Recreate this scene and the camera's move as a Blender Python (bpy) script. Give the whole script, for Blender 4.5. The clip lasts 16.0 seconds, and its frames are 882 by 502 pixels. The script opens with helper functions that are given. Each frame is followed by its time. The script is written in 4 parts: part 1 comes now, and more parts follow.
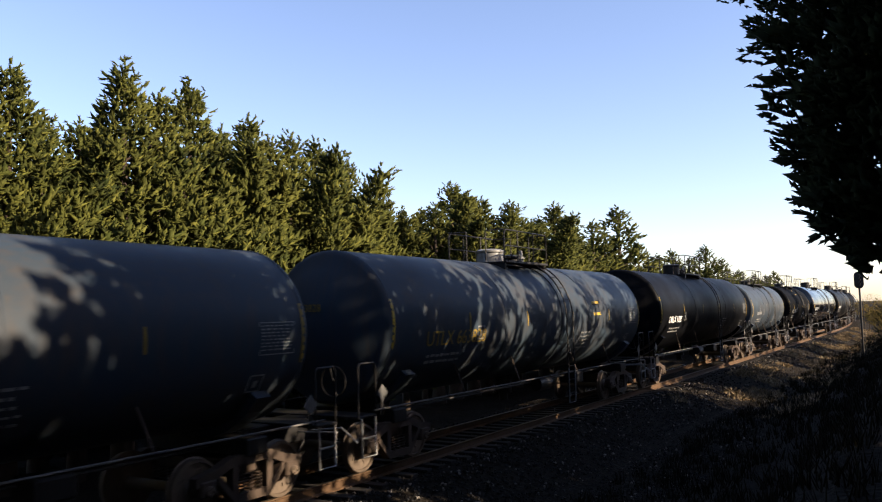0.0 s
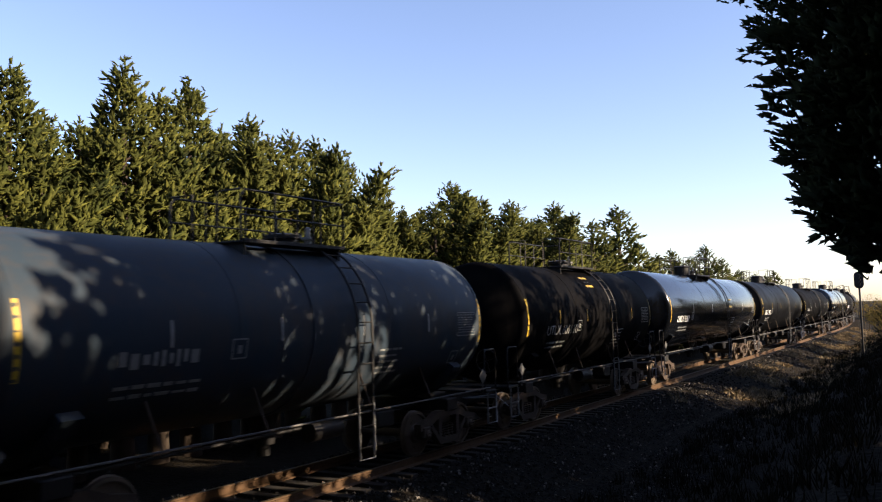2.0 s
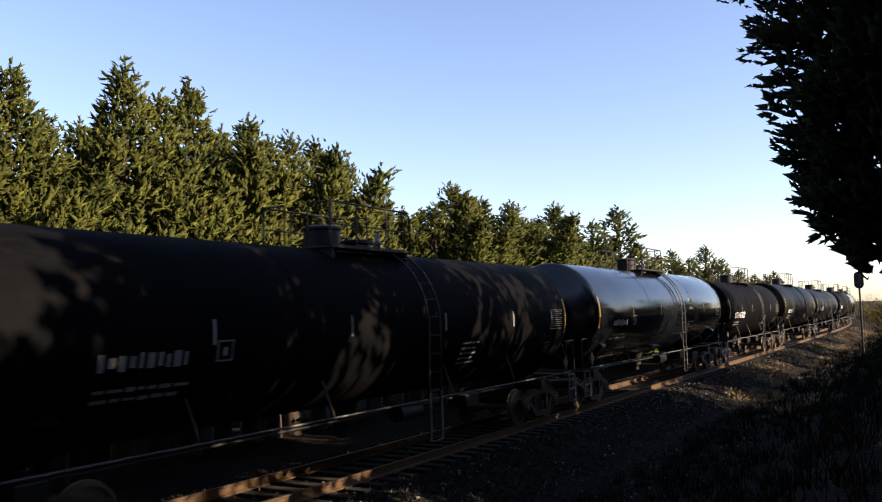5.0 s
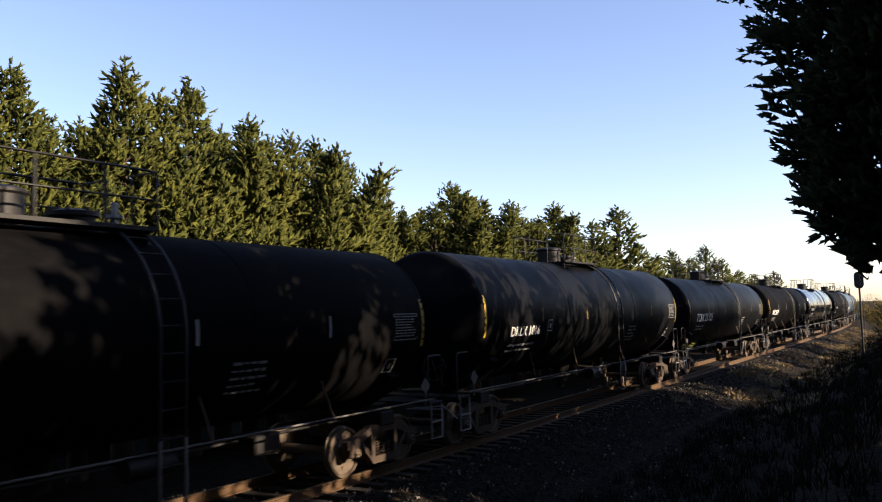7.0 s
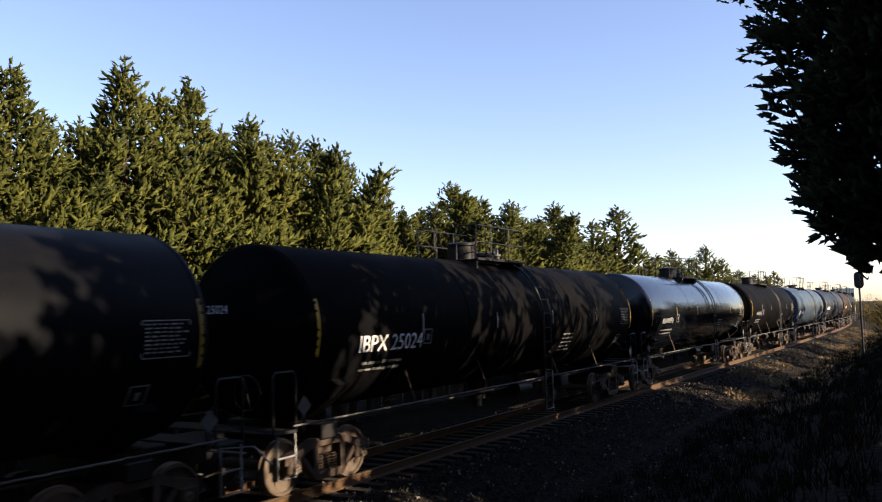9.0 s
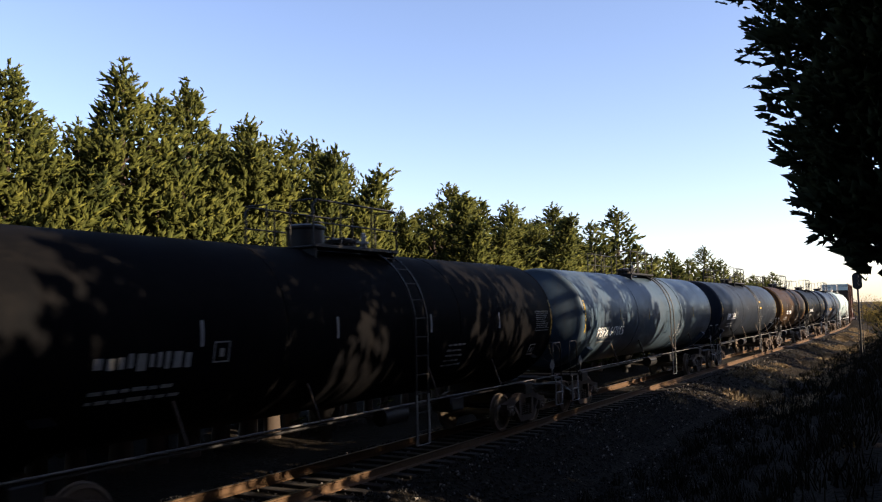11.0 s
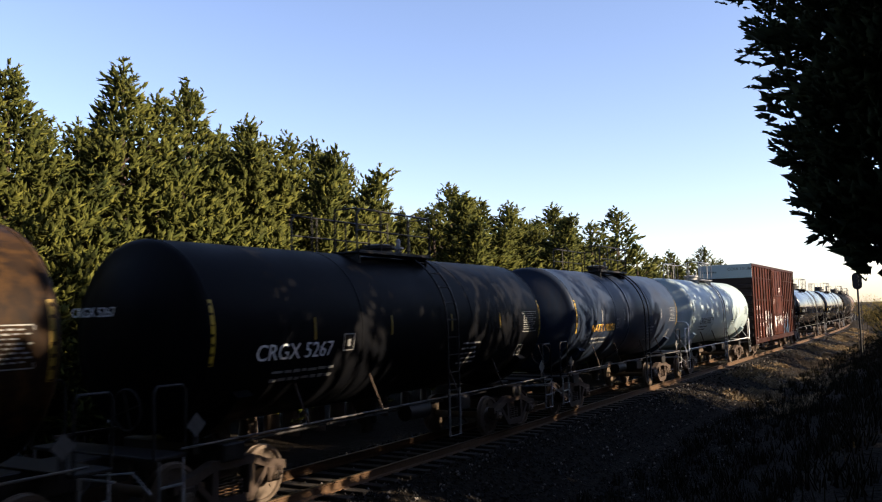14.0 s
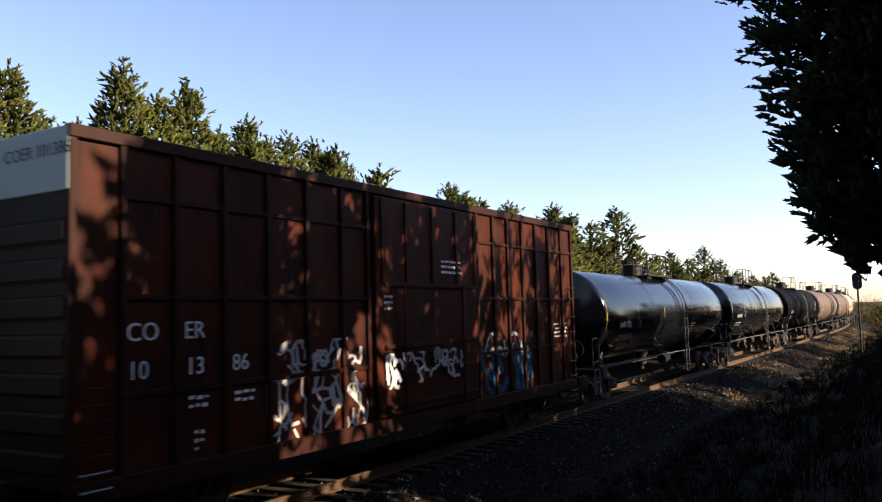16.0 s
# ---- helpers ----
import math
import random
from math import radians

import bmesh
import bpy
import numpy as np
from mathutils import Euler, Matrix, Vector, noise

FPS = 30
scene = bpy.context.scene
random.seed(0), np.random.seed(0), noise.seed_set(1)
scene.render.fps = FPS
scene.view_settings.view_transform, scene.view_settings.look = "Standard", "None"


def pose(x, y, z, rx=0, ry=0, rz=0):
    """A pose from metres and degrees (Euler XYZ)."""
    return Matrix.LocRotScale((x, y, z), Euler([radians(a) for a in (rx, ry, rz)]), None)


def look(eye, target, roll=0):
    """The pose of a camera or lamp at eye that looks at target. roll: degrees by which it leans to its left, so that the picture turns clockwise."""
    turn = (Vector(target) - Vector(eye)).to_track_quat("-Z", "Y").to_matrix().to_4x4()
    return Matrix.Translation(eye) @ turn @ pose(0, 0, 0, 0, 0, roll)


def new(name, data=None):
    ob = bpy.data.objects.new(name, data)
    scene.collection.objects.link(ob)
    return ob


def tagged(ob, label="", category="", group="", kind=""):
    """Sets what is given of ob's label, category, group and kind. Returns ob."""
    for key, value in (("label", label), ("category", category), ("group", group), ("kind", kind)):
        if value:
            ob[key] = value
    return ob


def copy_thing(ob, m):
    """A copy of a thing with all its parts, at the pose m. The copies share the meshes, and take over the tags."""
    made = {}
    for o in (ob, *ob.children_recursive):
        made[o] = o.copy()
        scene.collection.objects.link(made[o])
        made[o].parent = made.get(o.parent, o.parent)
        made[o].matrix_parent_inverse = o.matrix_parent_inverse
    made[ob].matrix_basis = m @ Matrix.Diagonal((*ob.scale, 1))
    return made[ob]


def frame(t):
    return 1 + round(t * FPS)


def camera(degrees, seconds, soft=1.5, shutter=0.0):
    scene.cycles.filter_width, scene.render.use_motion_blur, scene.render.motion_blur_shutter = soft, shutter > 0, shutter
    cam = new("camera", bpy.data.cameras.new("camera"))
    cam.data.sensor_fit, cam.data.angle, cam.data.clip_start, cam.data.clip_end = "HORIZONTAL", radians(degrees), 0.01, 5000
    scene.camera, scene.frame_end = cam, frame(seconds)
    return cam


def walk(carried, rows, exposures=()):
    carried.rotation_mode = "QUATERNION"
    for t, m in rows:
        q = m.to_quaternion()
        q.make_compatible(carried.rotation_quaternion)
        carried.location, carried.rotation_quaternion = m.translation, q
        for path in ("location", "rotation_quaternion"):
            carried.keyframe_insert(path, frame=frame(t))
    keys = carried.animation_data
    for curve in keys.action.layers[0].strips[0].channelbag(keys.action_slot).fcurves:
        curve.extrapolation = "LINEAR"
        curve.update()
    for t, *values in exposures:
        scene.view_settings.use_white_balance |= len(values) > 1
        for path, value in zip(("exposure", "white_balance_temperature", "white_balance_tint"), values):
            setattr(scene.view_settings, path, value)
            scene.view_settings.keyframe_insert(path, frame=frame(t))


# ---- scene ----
EXPOSURE, SKY_STRENGTH, SUN_STRENGTH, SKY_DUST, SKY_OZONE = 1.65, 0.084, 5.0, 0.7, 1.5
KELVIN, TINT = 6400, 26
CAMERA_HEIGHT = 2.93
YAW, PITCH, ROLL = 31.17, 4.446, -1.53


def aim(yaw, pitch):
    a, b = radians(yaw), radians(pitch)
    eye = Vector((0, 0, CAMERA_HEIGHT))
    return look(eye, eye + Vector((-math.sin(a) * math.cos(b), math.cos(a) * math.cos(b), math.sin(b))), ROLL)


cam = camera(57.12, 16.0, soft=1.15, shutter=0.09)
# a phone on a fixed support, nudged slightly once
walk(cam, [(0, aim(YAW + 0.10, PITCH - 0.06)), (9.2, aim(YAW + 0.10, PITCH - 0.06)),
           (11.3, aim(YAW, PITCH)), (16, aim(YAW, PITCH))],
     exposures=[(0, EXPOSURE, KELVIN, TINT), (16, EXPOSURE, KELVIN, TINT)])

# ---- light ----
SUN_ELEVATION, SUN_BEARING = 22.0, 15.0   # bearing from +x towards +y
world = bpy.data.worlds.new("world")
scene.world = world
world.use_nodes = True
wt = world.node_tree
wt.nodes.clear()
sky = wt.nodes.new("ShaderNodeTexSky")
sky.sky_type, sky.sun_disc = "NISHITA", False
sky.sun_elevation = radians(SUN_ELEVATION)
sky.sun_rotation = radians(90 - SUN_BEARING)
sky.altitude, sky.air_density, sky.dust_density, sky.ozone_density = 300, 1.0, SKY_DUST, SKY_OZONE
back = wt.nodes.new("ShaderNodeBackground")
back.inputs["Strength"].default_value = SKY_STRENGTH
out = wt.nodes.new("ShaderNodeOutputWorld")
wt.links.new(sky.outputs[0], back.inputs[0])
wt.links.new(back.outputs[0], out.inputs[0])
sun = new("sun", bpy.data.lights.new("sun", "SUN"))
sun.data.energy, sun.data.angle, sun.data.color = SUN_STRENGTH, radians(0.6), (1.0, 0.87, 0.58)
se, sb = radians(SUN_ELEVATION), radians(SUN_BEARING)
sun_way = Vector((math.cos(se) * math.cos(sb), math.cos(se) * math.sin(sb), math.sin(se)))
sun.matrix_world = look(sun_way * 100, (0, 0, 0))


# ---- materials ----
def material(name):
    m = bpy.data.materials.new(name)
    m.use_nodes = True
    return m, m.node_tree, m.node_tree.nodes["Principled BSDF"]


def mixed(nt, factor, a, b):
    n = nt.nodes.new("ShaderNodeMix")
    n.data_type = "RGBA"
    for socket, value in ((n.inputs[0], factor), (n.inputs[6], a), (n.inputs[7], b)):
        if isinstance(value, bpy.types.NodeSocket):
            nt.links.new(value, socket)
        elif isinstance(value, (int, float)):
            socket.default_value = value
        else:
            socket.default_value = (*value, 1)
    return n.outputs[2]


def noisy(nt, scale, detail=4, stretch=(1, 1, 1), lo=0.35, hi=0.7):
    tc = nt.nodes.new("ShaderNodeTexCoord")
    mp = nt.nodes.new("ShaderNodeMapping")
    mp.inputs["Scale"].default_value = stretch
    nz = nt.nodes.new("ShaderNodeTexNoise")
    nz.inputs["Scale"].default_value, nz.inputs["Detail"].default_value = scale, detail
    rg = nt.nodes.new("ShaderNodeMapRange")
    rg.inputs[1].default_value, rg.inputs[2].default_value = lo, hi
    nt.links.new(tc.outputs["Object"], mp.inputs[0])
    nt.links.new(mp.outputs[0], nz.inputs[0])
    nt.links.new(nz.outputs[0], rg.inputs[0])
    return rg.outputs[0]


def bumped(nt, bsdf, height, strength, distance):
    b = nt.nodes.new("ShaderNodeBump")
    b.inputs["Strength"].default_value, b.inputs["Distance"].default_value = strength, distance
    nt.links.new(height, b.inputs["Height"])
    nt.links.new(b.outputs[0], bsdf.inputs["Normal"])


def paint(name, colour, rough=0.45, dirt=(0.10, 0.085, 0.065), amount=0.5, metal=0.0, gloss=0.2):
    """Weathered paint: run-down streaks, road film and fine grain."""
    m, nt, b = material(name)
    streak = noisy(nt, 2.0, 5, (6, 2.2, 0.5), 0.45, 0.80)
    film = noisy(nt, 0.9, 6, (1, 1, 1), 0.38, 0.75)
    fine = noisy(nt, 40, 3, (1, 1, 1), 0.3, 0.7)
    mul = nt.nodes.new("ShaderNodeMath")
    mul.operation = "MULTIPLY_ADD"
    nt.links.new(streak, mul.inputs[0])
    mul.inputs[1].default_value = amount * 0.7
    sc = nt.nodes.new("ShaderNodeMath")
    sc.operation = "MULTIPLY"
    nt.links.new(film, sc.inputs[0])
    sc.inputs[1].default_value = amount * 0.5
    nt.links.new(sc.outputs[0], mul.inputs[2])
    col = mixed(nt, mul.outputs[0], colour, dirt)
    dark = tuple(c * 0.8 for c in colour)
    half = nt.nodes.new("ShaderNodeMath")
    half.operation = "MULTIPLY"
    nt.links.new(fine, half.inputs[0])
    half.inputs[1].default_value = 0.25
    nt.links.new(mixed(nt, half.outputs[0], col, dark), b.inputs["Base Color"])
    rr = nt.nodes.new("ShaderNodeMapRange")
    rr.inputs[3].default_value, rr.inputs[4].default_value = rough, min(1, rough + 0.14)
    nt.links.new(film, rr.inputs[0])
    nt.links.new(rr.outputs[0], b.inputs["Roughness"])
    b.inputs["Metallic"].default_value = metal
    b.inputs["Specular IOR Level"].default_value = gloss
    bumped(nt, b, film, 0.15, 0.01)
    return m


def plain(name, colour, rough=0.6, metal=0.0, vary=0.25):
    m, nt, b = material(name)
    n = noisy(nt, 12, 5)
    s = nt.nodes.new("ShaderNodeMath")
    s.operation = "MULTIPLY"
    nt.links.new(n, s.inputs[0])
    s.inputs[1].default_value = vary
    nt.links.new(mixed(nt, s.outputs[0], colour, tuple(c * 0.45 for c in colour)), b.inputs["Base Color"])
    b.inputs["Roughness"].default_value, b.inputs["Metallic"].default_value = rough, metal
    b.inputs["Specular IOR Level"].default_value = 0.25
    return m


def leafy(name, a, b_, c, trans=0.15):
    m, nt, b = material(name)
    geo = nt.nodes.new("ShaderNodeNewGeometry")
    ramp = nt.nodes.new("ShaderNodeValToRGB")
    e = ramp.color_ramp.elements
    e[0].color, e[1].color = (*a, 1), (*c, 1)
    mid = e.new(0.6)
    mid.color = (*b_, 1)
    nt.links.new(geo.outputs["Random Per Island"], ramp.inputs[0])
    patch = noisy(nt, 0.6, 3, (1, 1, 1), 0.35, 0.7)
    half = nt.nodes.new("ShaderNodeMath")
    half.operation = "MULTIPLY"
    nt.links.new(patch, half.inputs[0])
    half.inputs[1].default_value = 0.55
    nt.links.new(mixed(nt, half.outputs[0], ramp.outputs[0], c), b.inputs["Base Color"])
    b.inputs["Roughness"].default_value = 0.75
    b.inputs["Specular IOR Level"].default_value = 0.06
    return m


# One foliage in two colourings: sunlit for the far side, shaded for the near.
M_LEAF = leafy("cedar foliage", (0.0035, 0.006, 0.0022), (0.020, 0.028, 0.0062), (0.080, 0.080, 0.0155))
M_LEAF_SHADE = leafy("cedar foliage in shade", (0.006, 0.010, 0.004), (0.012, 0.018, 0.006), (0.022, 0.024, 0.008))
M_SHRUB = leafy("autumn shrub foliage", (0.12, 0.08, 0.02), (0.20, 0.14, 0.03), (0.10, 0.09, 0.03))
M_BARK = plain("cedar bark", (0.045, 0.032, 0.023), 0.9)
M_STEEL = plain("rail steel", (0.12, 0.09, 0.06), 0.45, 0.75, 0.4)
M_RUSTRAIL = plain("rusty rail web", (0.07, 0.038, 0.017), 0.85, 0.0, 0.5)
M_TIE = plain("creosoted timber", (0.016, 0.013, 0.010), 0.9)
M_TRUCK = plain("rusty cast steel", (0.045, 0.030, 0.020), 0.75, 0.0, 0.5)
M_WHEEL = plain("wheel steel", (0.11, 0.083, 0.06), 0.5, 0.3, 0.4)
M_FRAME = plain("grimy black steel", (0.010, 0.009, 0.0085), 0.55, 0.0, 0.5)
M_GREYFIT = plain("galvanised fitting", (0.22, 0.22, 0.215), 0.5, 0.3, 0.4)
M_WHITE = plain("stencil white", (0.70, 0.70, 0.67), 0.6, 0, 0.3)
M_STENCIL = plain("weathered stencil grey", (0.20, 0.20, 0.19), 0.6, 0, 0.5)
M_BLACKTXT = plain("stencil black", (0.02, 0.02, 0.02), 0.6, 0, 0.2)
M_YELLOW = plain("reflective yellow", (0.40, 0.26, 0.022), 0.4, 0, 0.2)
M_AMBER = plain("stencil amber", (0.70, 0.38, 0.05), 0.6, 0, 0.3)
M_BLUEGRAF = plain("blue spray paint", (0.014, 0.06, 0.12), 0.5, 0, 0.5)
M_SILVGRAF = plain("silver spray paint", (0.45, 0.45, 0.43), 0.45, 0.1, 0.4)
M_PLACARD = plain("dull grey placard", (0.07, 0.07, 0.066), 0.6, 0, 0.5)
M_DULL = plain("dulled yellow reflector", (0.20, 0.13, 0.014), 0.5, 0, 0.5)
M_PIPE_LIT = plain("pipe in lit tone", (0.11, 0.105, 0.10), 0.5, 0.0, 0.5)
M_BOXEND = plain("boxcar end in shade", (0.012, 0.0065, 0.005), 0.7, 0.0, 0.5)
M_SIGNAL = plain("signal black", (0.012, 0.012, 0.012), 0.5)
M_HANDRAIL = plain("pale painted pipe", (0.50, 0.51, 0.50), 0.5, 0.0, 0.3)
M_MAST = plain("dark mast paint", (0.015, 0.015, 0.014), 0.7, 0.0)
PAINTS = {
    "black": paint("weathered black tank paint", (0.0030, 0.0034, 0.0044), 0.40, (0.010, 0.0092, 0.0085), 0.40, gloss=0.03),
    "gloss": paint("glossy black tank paint", (0.0036, 0.0045, 0.0065), 0.09, (0.008, 0.008, 0.009), 0.2, gloss=0.5),
    "matte": paint("dusty black tank paint", (0.0028, 0.0029, 0.0034), 0.55, (0.011, 0.0095, 0.0085), 0.45, gloss=0.01),
    "bluegrey": paint("faded blue-grey tank paint", (0.025, 0.037, 0.050), 0.36, (0.052, 0.042, 0.033), 0.75, gloss=0.05),
    "blue": paint("weathered blue tank paint", (0.032, 0.052, 0.072), 0.34, (0.050, 0.044, 0.038), 0.55, gloss=0.09),
    "slate": paint("dark slate tank paint", (0.010, 0.014, 0.021), 0.38, (0.030, 0.027, 0.024), 0.5, gloss=0.04),
    "rust": paint("rust-brown tank paint", (0.009, 0.0068, 0.0055), 0.45, (0.10, 0.048, 0.012), 0.62, gloss=0.04),
    "navy": paint("dark blue tank paint", (0.012, 0.020, 0.036), 0.34, (0.035, 0.030, 0.027), 0.5, gloss=0.06),
    "white": paint("off-white tank paint", (0.245, 0.32, 0.33), 0.35, (0.30, 0.27, 0.22), 0.35),
    # Cream stands for sunlight on a far car, put into its paint.
    "beige": paint("sunlit cream tank paint", (0.36, 0.30, 0.20), 0.5, (0.16, 0.12, 0.08), 0.7),
    "brown": paint("dull brown tank paint", (0.075, 0.050, 0.038), 0.55, (0.13, 0.085, 0.05), 0.7),
}
M_OXIDE = paint("oxide red boxcar paint", (0.050, 0.011, 0.0043), 0.5, (0.008, 0.004, 0.003), 1.35, gloss=0.08)
M_OXIDE_POST = paint("boxcar post paint", (0.026, 0.008, 0.005), 0.5, (0.010, 0.006, 0.005), 0.8, gloss=0.08)


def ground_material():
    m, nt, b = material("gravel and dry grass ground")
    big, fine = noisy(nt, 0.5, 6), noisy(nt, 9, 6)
    # Browns taken almost to black to hold the shade beside the track.
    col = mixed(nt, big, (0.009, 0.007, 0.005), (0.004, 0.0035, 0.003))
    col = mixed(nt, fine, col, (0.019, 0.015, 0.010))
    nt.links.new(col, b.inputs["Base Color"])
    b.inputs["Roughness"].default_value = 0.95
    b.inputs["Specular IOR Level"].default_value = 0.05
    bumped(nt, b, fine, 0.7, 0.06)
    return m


def stone_material():
    m, nt, b = material("ballast stone")
    geo = nt.nodes.new("ShaderNodeNewGeometry")
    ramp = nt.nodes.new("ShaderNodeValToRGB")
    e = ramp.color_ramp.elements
    # Most stones sunk towards black as shade; the palest few act as glints.
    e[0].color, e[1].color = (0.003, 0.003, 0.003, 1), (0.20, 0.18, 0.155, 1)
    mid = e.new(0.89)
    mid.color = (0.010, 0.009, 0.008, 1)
    nt.links.new(geo.outputs["Random Per Island"], ramp.inputs[0])
    nt.links.new(ramp.outputs[0], b.inputs["Base Color"])
    b.inputs["Roughness"].default_value = 0.65
    b.inputs["Specular IOR Level"].default_value = 0.15
    return m


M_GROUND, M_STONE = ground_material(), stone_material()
# Straw tones lowered nearly to black, standing for shade on the bank.
M_GRASS_SHADE = leafy("dry grass", (0.006, 0.005, 0.003), (0.014, 0.011, 0.005), (0.008, 0.007, 0.003))
M_THATCH = leafy("sunlit dry grass", (0.15, 0.105, 0.055), (0.30, 0.225, 0.13), (0.09, 0.062, 0.03))


# ---- mesh helpers ----
def obj(name, mesh, mat, parent=None, at=None, label=""):
    ob = new(name, mesh)
    if not mesh.materials:
        mesh.materials.append(mat)
    if mesh.materials[0] != mat:
        ob.material_slots[0].link = "OBJECT"
        ob.material_slots[0].material = mat
    if parent:
        ob.parent = parent
    if at is not None:
        ob.matrix_basis = at if isinstance(at, Matrix) else Matrix.Translation(at)
    if label:
        ob["label"] = label
    return ob


def finish(bm, smooth=False, sharp=35):
    me = bpy.data.meshes.new("mesh")
    bmesh.ops.recalc_face_normals(bm, faces=bm.faces)
    if smooth:
        for f in bm.faces:
            f.smooth = True
        for e in bm.edges:
            if len(e.link_faces) == 2 and e.calc_face_angle() > radians(sharp):
                e.smooth = False
    bm.to_mesh(me)
    bm.free()
    return me


STORE = {}


def stored(key, make):
    if key not in STORE:
        STORE[key] = make()
    return STORE[key]


def box(bm, x0, x1, y0, y1, z0, z1, bevel=0.0):
    r = bmesh.ops.create_cube(bm, size=1, matrix=Matrix.Translation(((x0 + x1) / 2, (y0 + y1) / 2, (z0 + z1) / 2))
                              @ Matrix.Diagonal((x1 - x0, y1 - y0, z1 - z0, 1)))
    if bevel:
        es = list({e for v in r["verts"] for e in v.link_edges})
        bmesh.ops.bevel(bm, geom=es, offset=bevel, segments=1, affect="EDGES")


def box_mesh(x0, x1, y0, y1, z0, z1, bevel=0.0):
    def make():
        bm = bmesh.new()
        box(bm, x0, x1, y0, y1, z0, z1, bevel)
        return finish(bm)
    return stored(("box", x0, x1, y0, y1, z0, z1, bevel), make)


def tube(bm, pts, r, n=6):
    pts = [Vector(p) for p in pts]
    rings = []
    for i, p in enumerate(pts):
        d = (pts[min(i + 1, len(pts) - 1)] - pts[max(i - 1, 0)]).normalized()
        a = d.orthogonal().normalized() if i == 0 else (side - d * side.dot(d)).normalized()
        side = a
        b = d.cross(a)
        rings.append([bm.verts.new(p + (a * math.cos(t) + b * math.sin(t)) * r) for t in
                      [2 * math.pi * k / n for k in range(n)]])
    for q, w in zip(rings, rings[1:]):
        for k in range(n):
            bm.faces.new((q[k], q[(k + 1) % n], w[(k + 1) % n], w[k]))
    bm.faces.new(rings[0][::-1])
    bm.faces.new(rings[-1])


def tube_mesh(key, *runs, r=0.02, n=6):
    def make():
        bm = bmesh.new()
        for run in runs:
            tube(bm, run, r, n)
        return finish(bm, True, 60)
    return stored(("tube", key, r), make)


def lathe(bm, profile, axis="y", n=40, centre=(0, 0, 0), cap=True):
    """profile: (along, radius) pairs."""
    rings = []
    c = Vector(centre)
    for along, rad in profile:
        ring = []
        for k in range(n):
            t = 2 * math.pi * k / n
            a, b = rad * math.cos(t), rad * math.sin(t)
            p = {"y": (a, along, b), "x": (along, a, b), "z": (a, b, along)}[axis]
            ring.append(bm.verts.new(c + Vector(p)))
        rings.append(ring)
    for q, w in zip(rings, rings[1:]):
        for k in range(n):
            bm.faces.new((q[k], q[(k + 1) % n], w[(k + 1) % n], w[k]))
    if cap:
        bm.faces.new(rings[0][::-1])
        bm.faces.new(rings[-1])


def lettering(text, height, wrap=None):
    """Mesh of built-in letters lying on the +x side: along +y, up z; wrap = tank radius."""
    def make():
        cu = bpy.data.curves.new("letters", "FONT")
        cu.body, cu.size, cu.resolution_u = text, height * 1.35, 3
        ob = new("letters", cu)
        bpy.context.view_layer.update()
        me = bpy.data.meshes.new_from_object(ob.evaluated_get(bpy.context.evaluated_depsgraph_get()))
        bpy.data.objects.remove(ob)
        bm = bmesh.new()
        bm.from_mesh(me)
        bmesh.ops.triangulate(bm, faces=bm.faces)
        r = bmesh.ops.extrude_face_region(bm, geom=bm.faces[:])
        for v in r["geom"]:
            if isinstance(v, bmesh.types.BMVert):
                v.co.z += 0.004
        for v in bm.verts:
            v.co = Vector((v.co.z + 0.003, v.co.x, v.co.y))
        return finish(bm)
    return stored(("text", text, height, wrap), make)


def bend(me_key, mesh, radius, centre_angle):
    """Copy of a flat side mesh (y along, z up, x out), wrapped round a tank at the given angle below its middle."""
    def make():
        bm = bmesh.new()
        bm.from_mesh(mesh)
        for v in bm.verts:
            a = centre_angle + v.co.z / radius
            rr = radius + v.co.x
            v.co = Vector((rr * math.cos(a), v.co.y, rr * math.sin(a)))
        return finish(bm)
    return stored(("bend", me_key, radius, centre_angle), make)


def bars_mesh(key, rows, width, row_h, gap, seed, split=3, frame_line=0.0):
    """Illegible stencilling as small raised bars on the +x side: y along, z up."""
    def make():
        rnd = random.Random(seed)
        bm = bmesh.new()
        for i in range(rows):
            y = 0.0
            z = -i * (row_h + gap)
            while y < width * (0.75 + 0.25 * rnd.random()):
                w = min(width - y, width / split * rnd.uniform(0.35, 1.0))
                if w > 0.03:
                    box(bm, 0.003, 0.007, y, y + w, z + row_h * rnd.uniform(0, 0.25), z + row_h * rnd.uniform(0.75, 1))
                y += w + min(0.06, max(0.04, row_h * 0.7))
        if frame_line:
            h = rows * (row_h + gap)
            e = 0.03
            for y0, y1, z0, z1 in ((-e, width + e, row_h + e, row_h + e + frame_line), (-e, width + e, -h - frame_line, -h),
                                   (-e - frame_line, -e, -h, row_h + e), (width + e, width + e + frame_line, -h, row_h + e)):
                box(bm, 0.003, 0.007, y0, y1, z0, z1)
        return finish(bm)
    return stored(("bars", key, rows, width, row_h, gap, seed, split, frame_line), make)


# ---- the line of the railway ----
TRACK_X, CURVE_FROM, CURVE_RADIUS = -10.15, 90.0, 650.0


def on_track(s, across=0.0, z=0.0):
    """Pose at s metres along the line, straight at first, then bending gently left."""
    if s <= CURVE_FROM:
        return pose(TRACK_X + across, s, z)
    a = (s - CURVE_FROM) / CURVE_RADIUS
    r = CURVE_RADIUS + across
    return pose(TRACK_X - CURVE_RADIUS + r * math.cos(a), CURVE_FROM + r * math.sin(a), z, 0, 0, math.degrees(a))


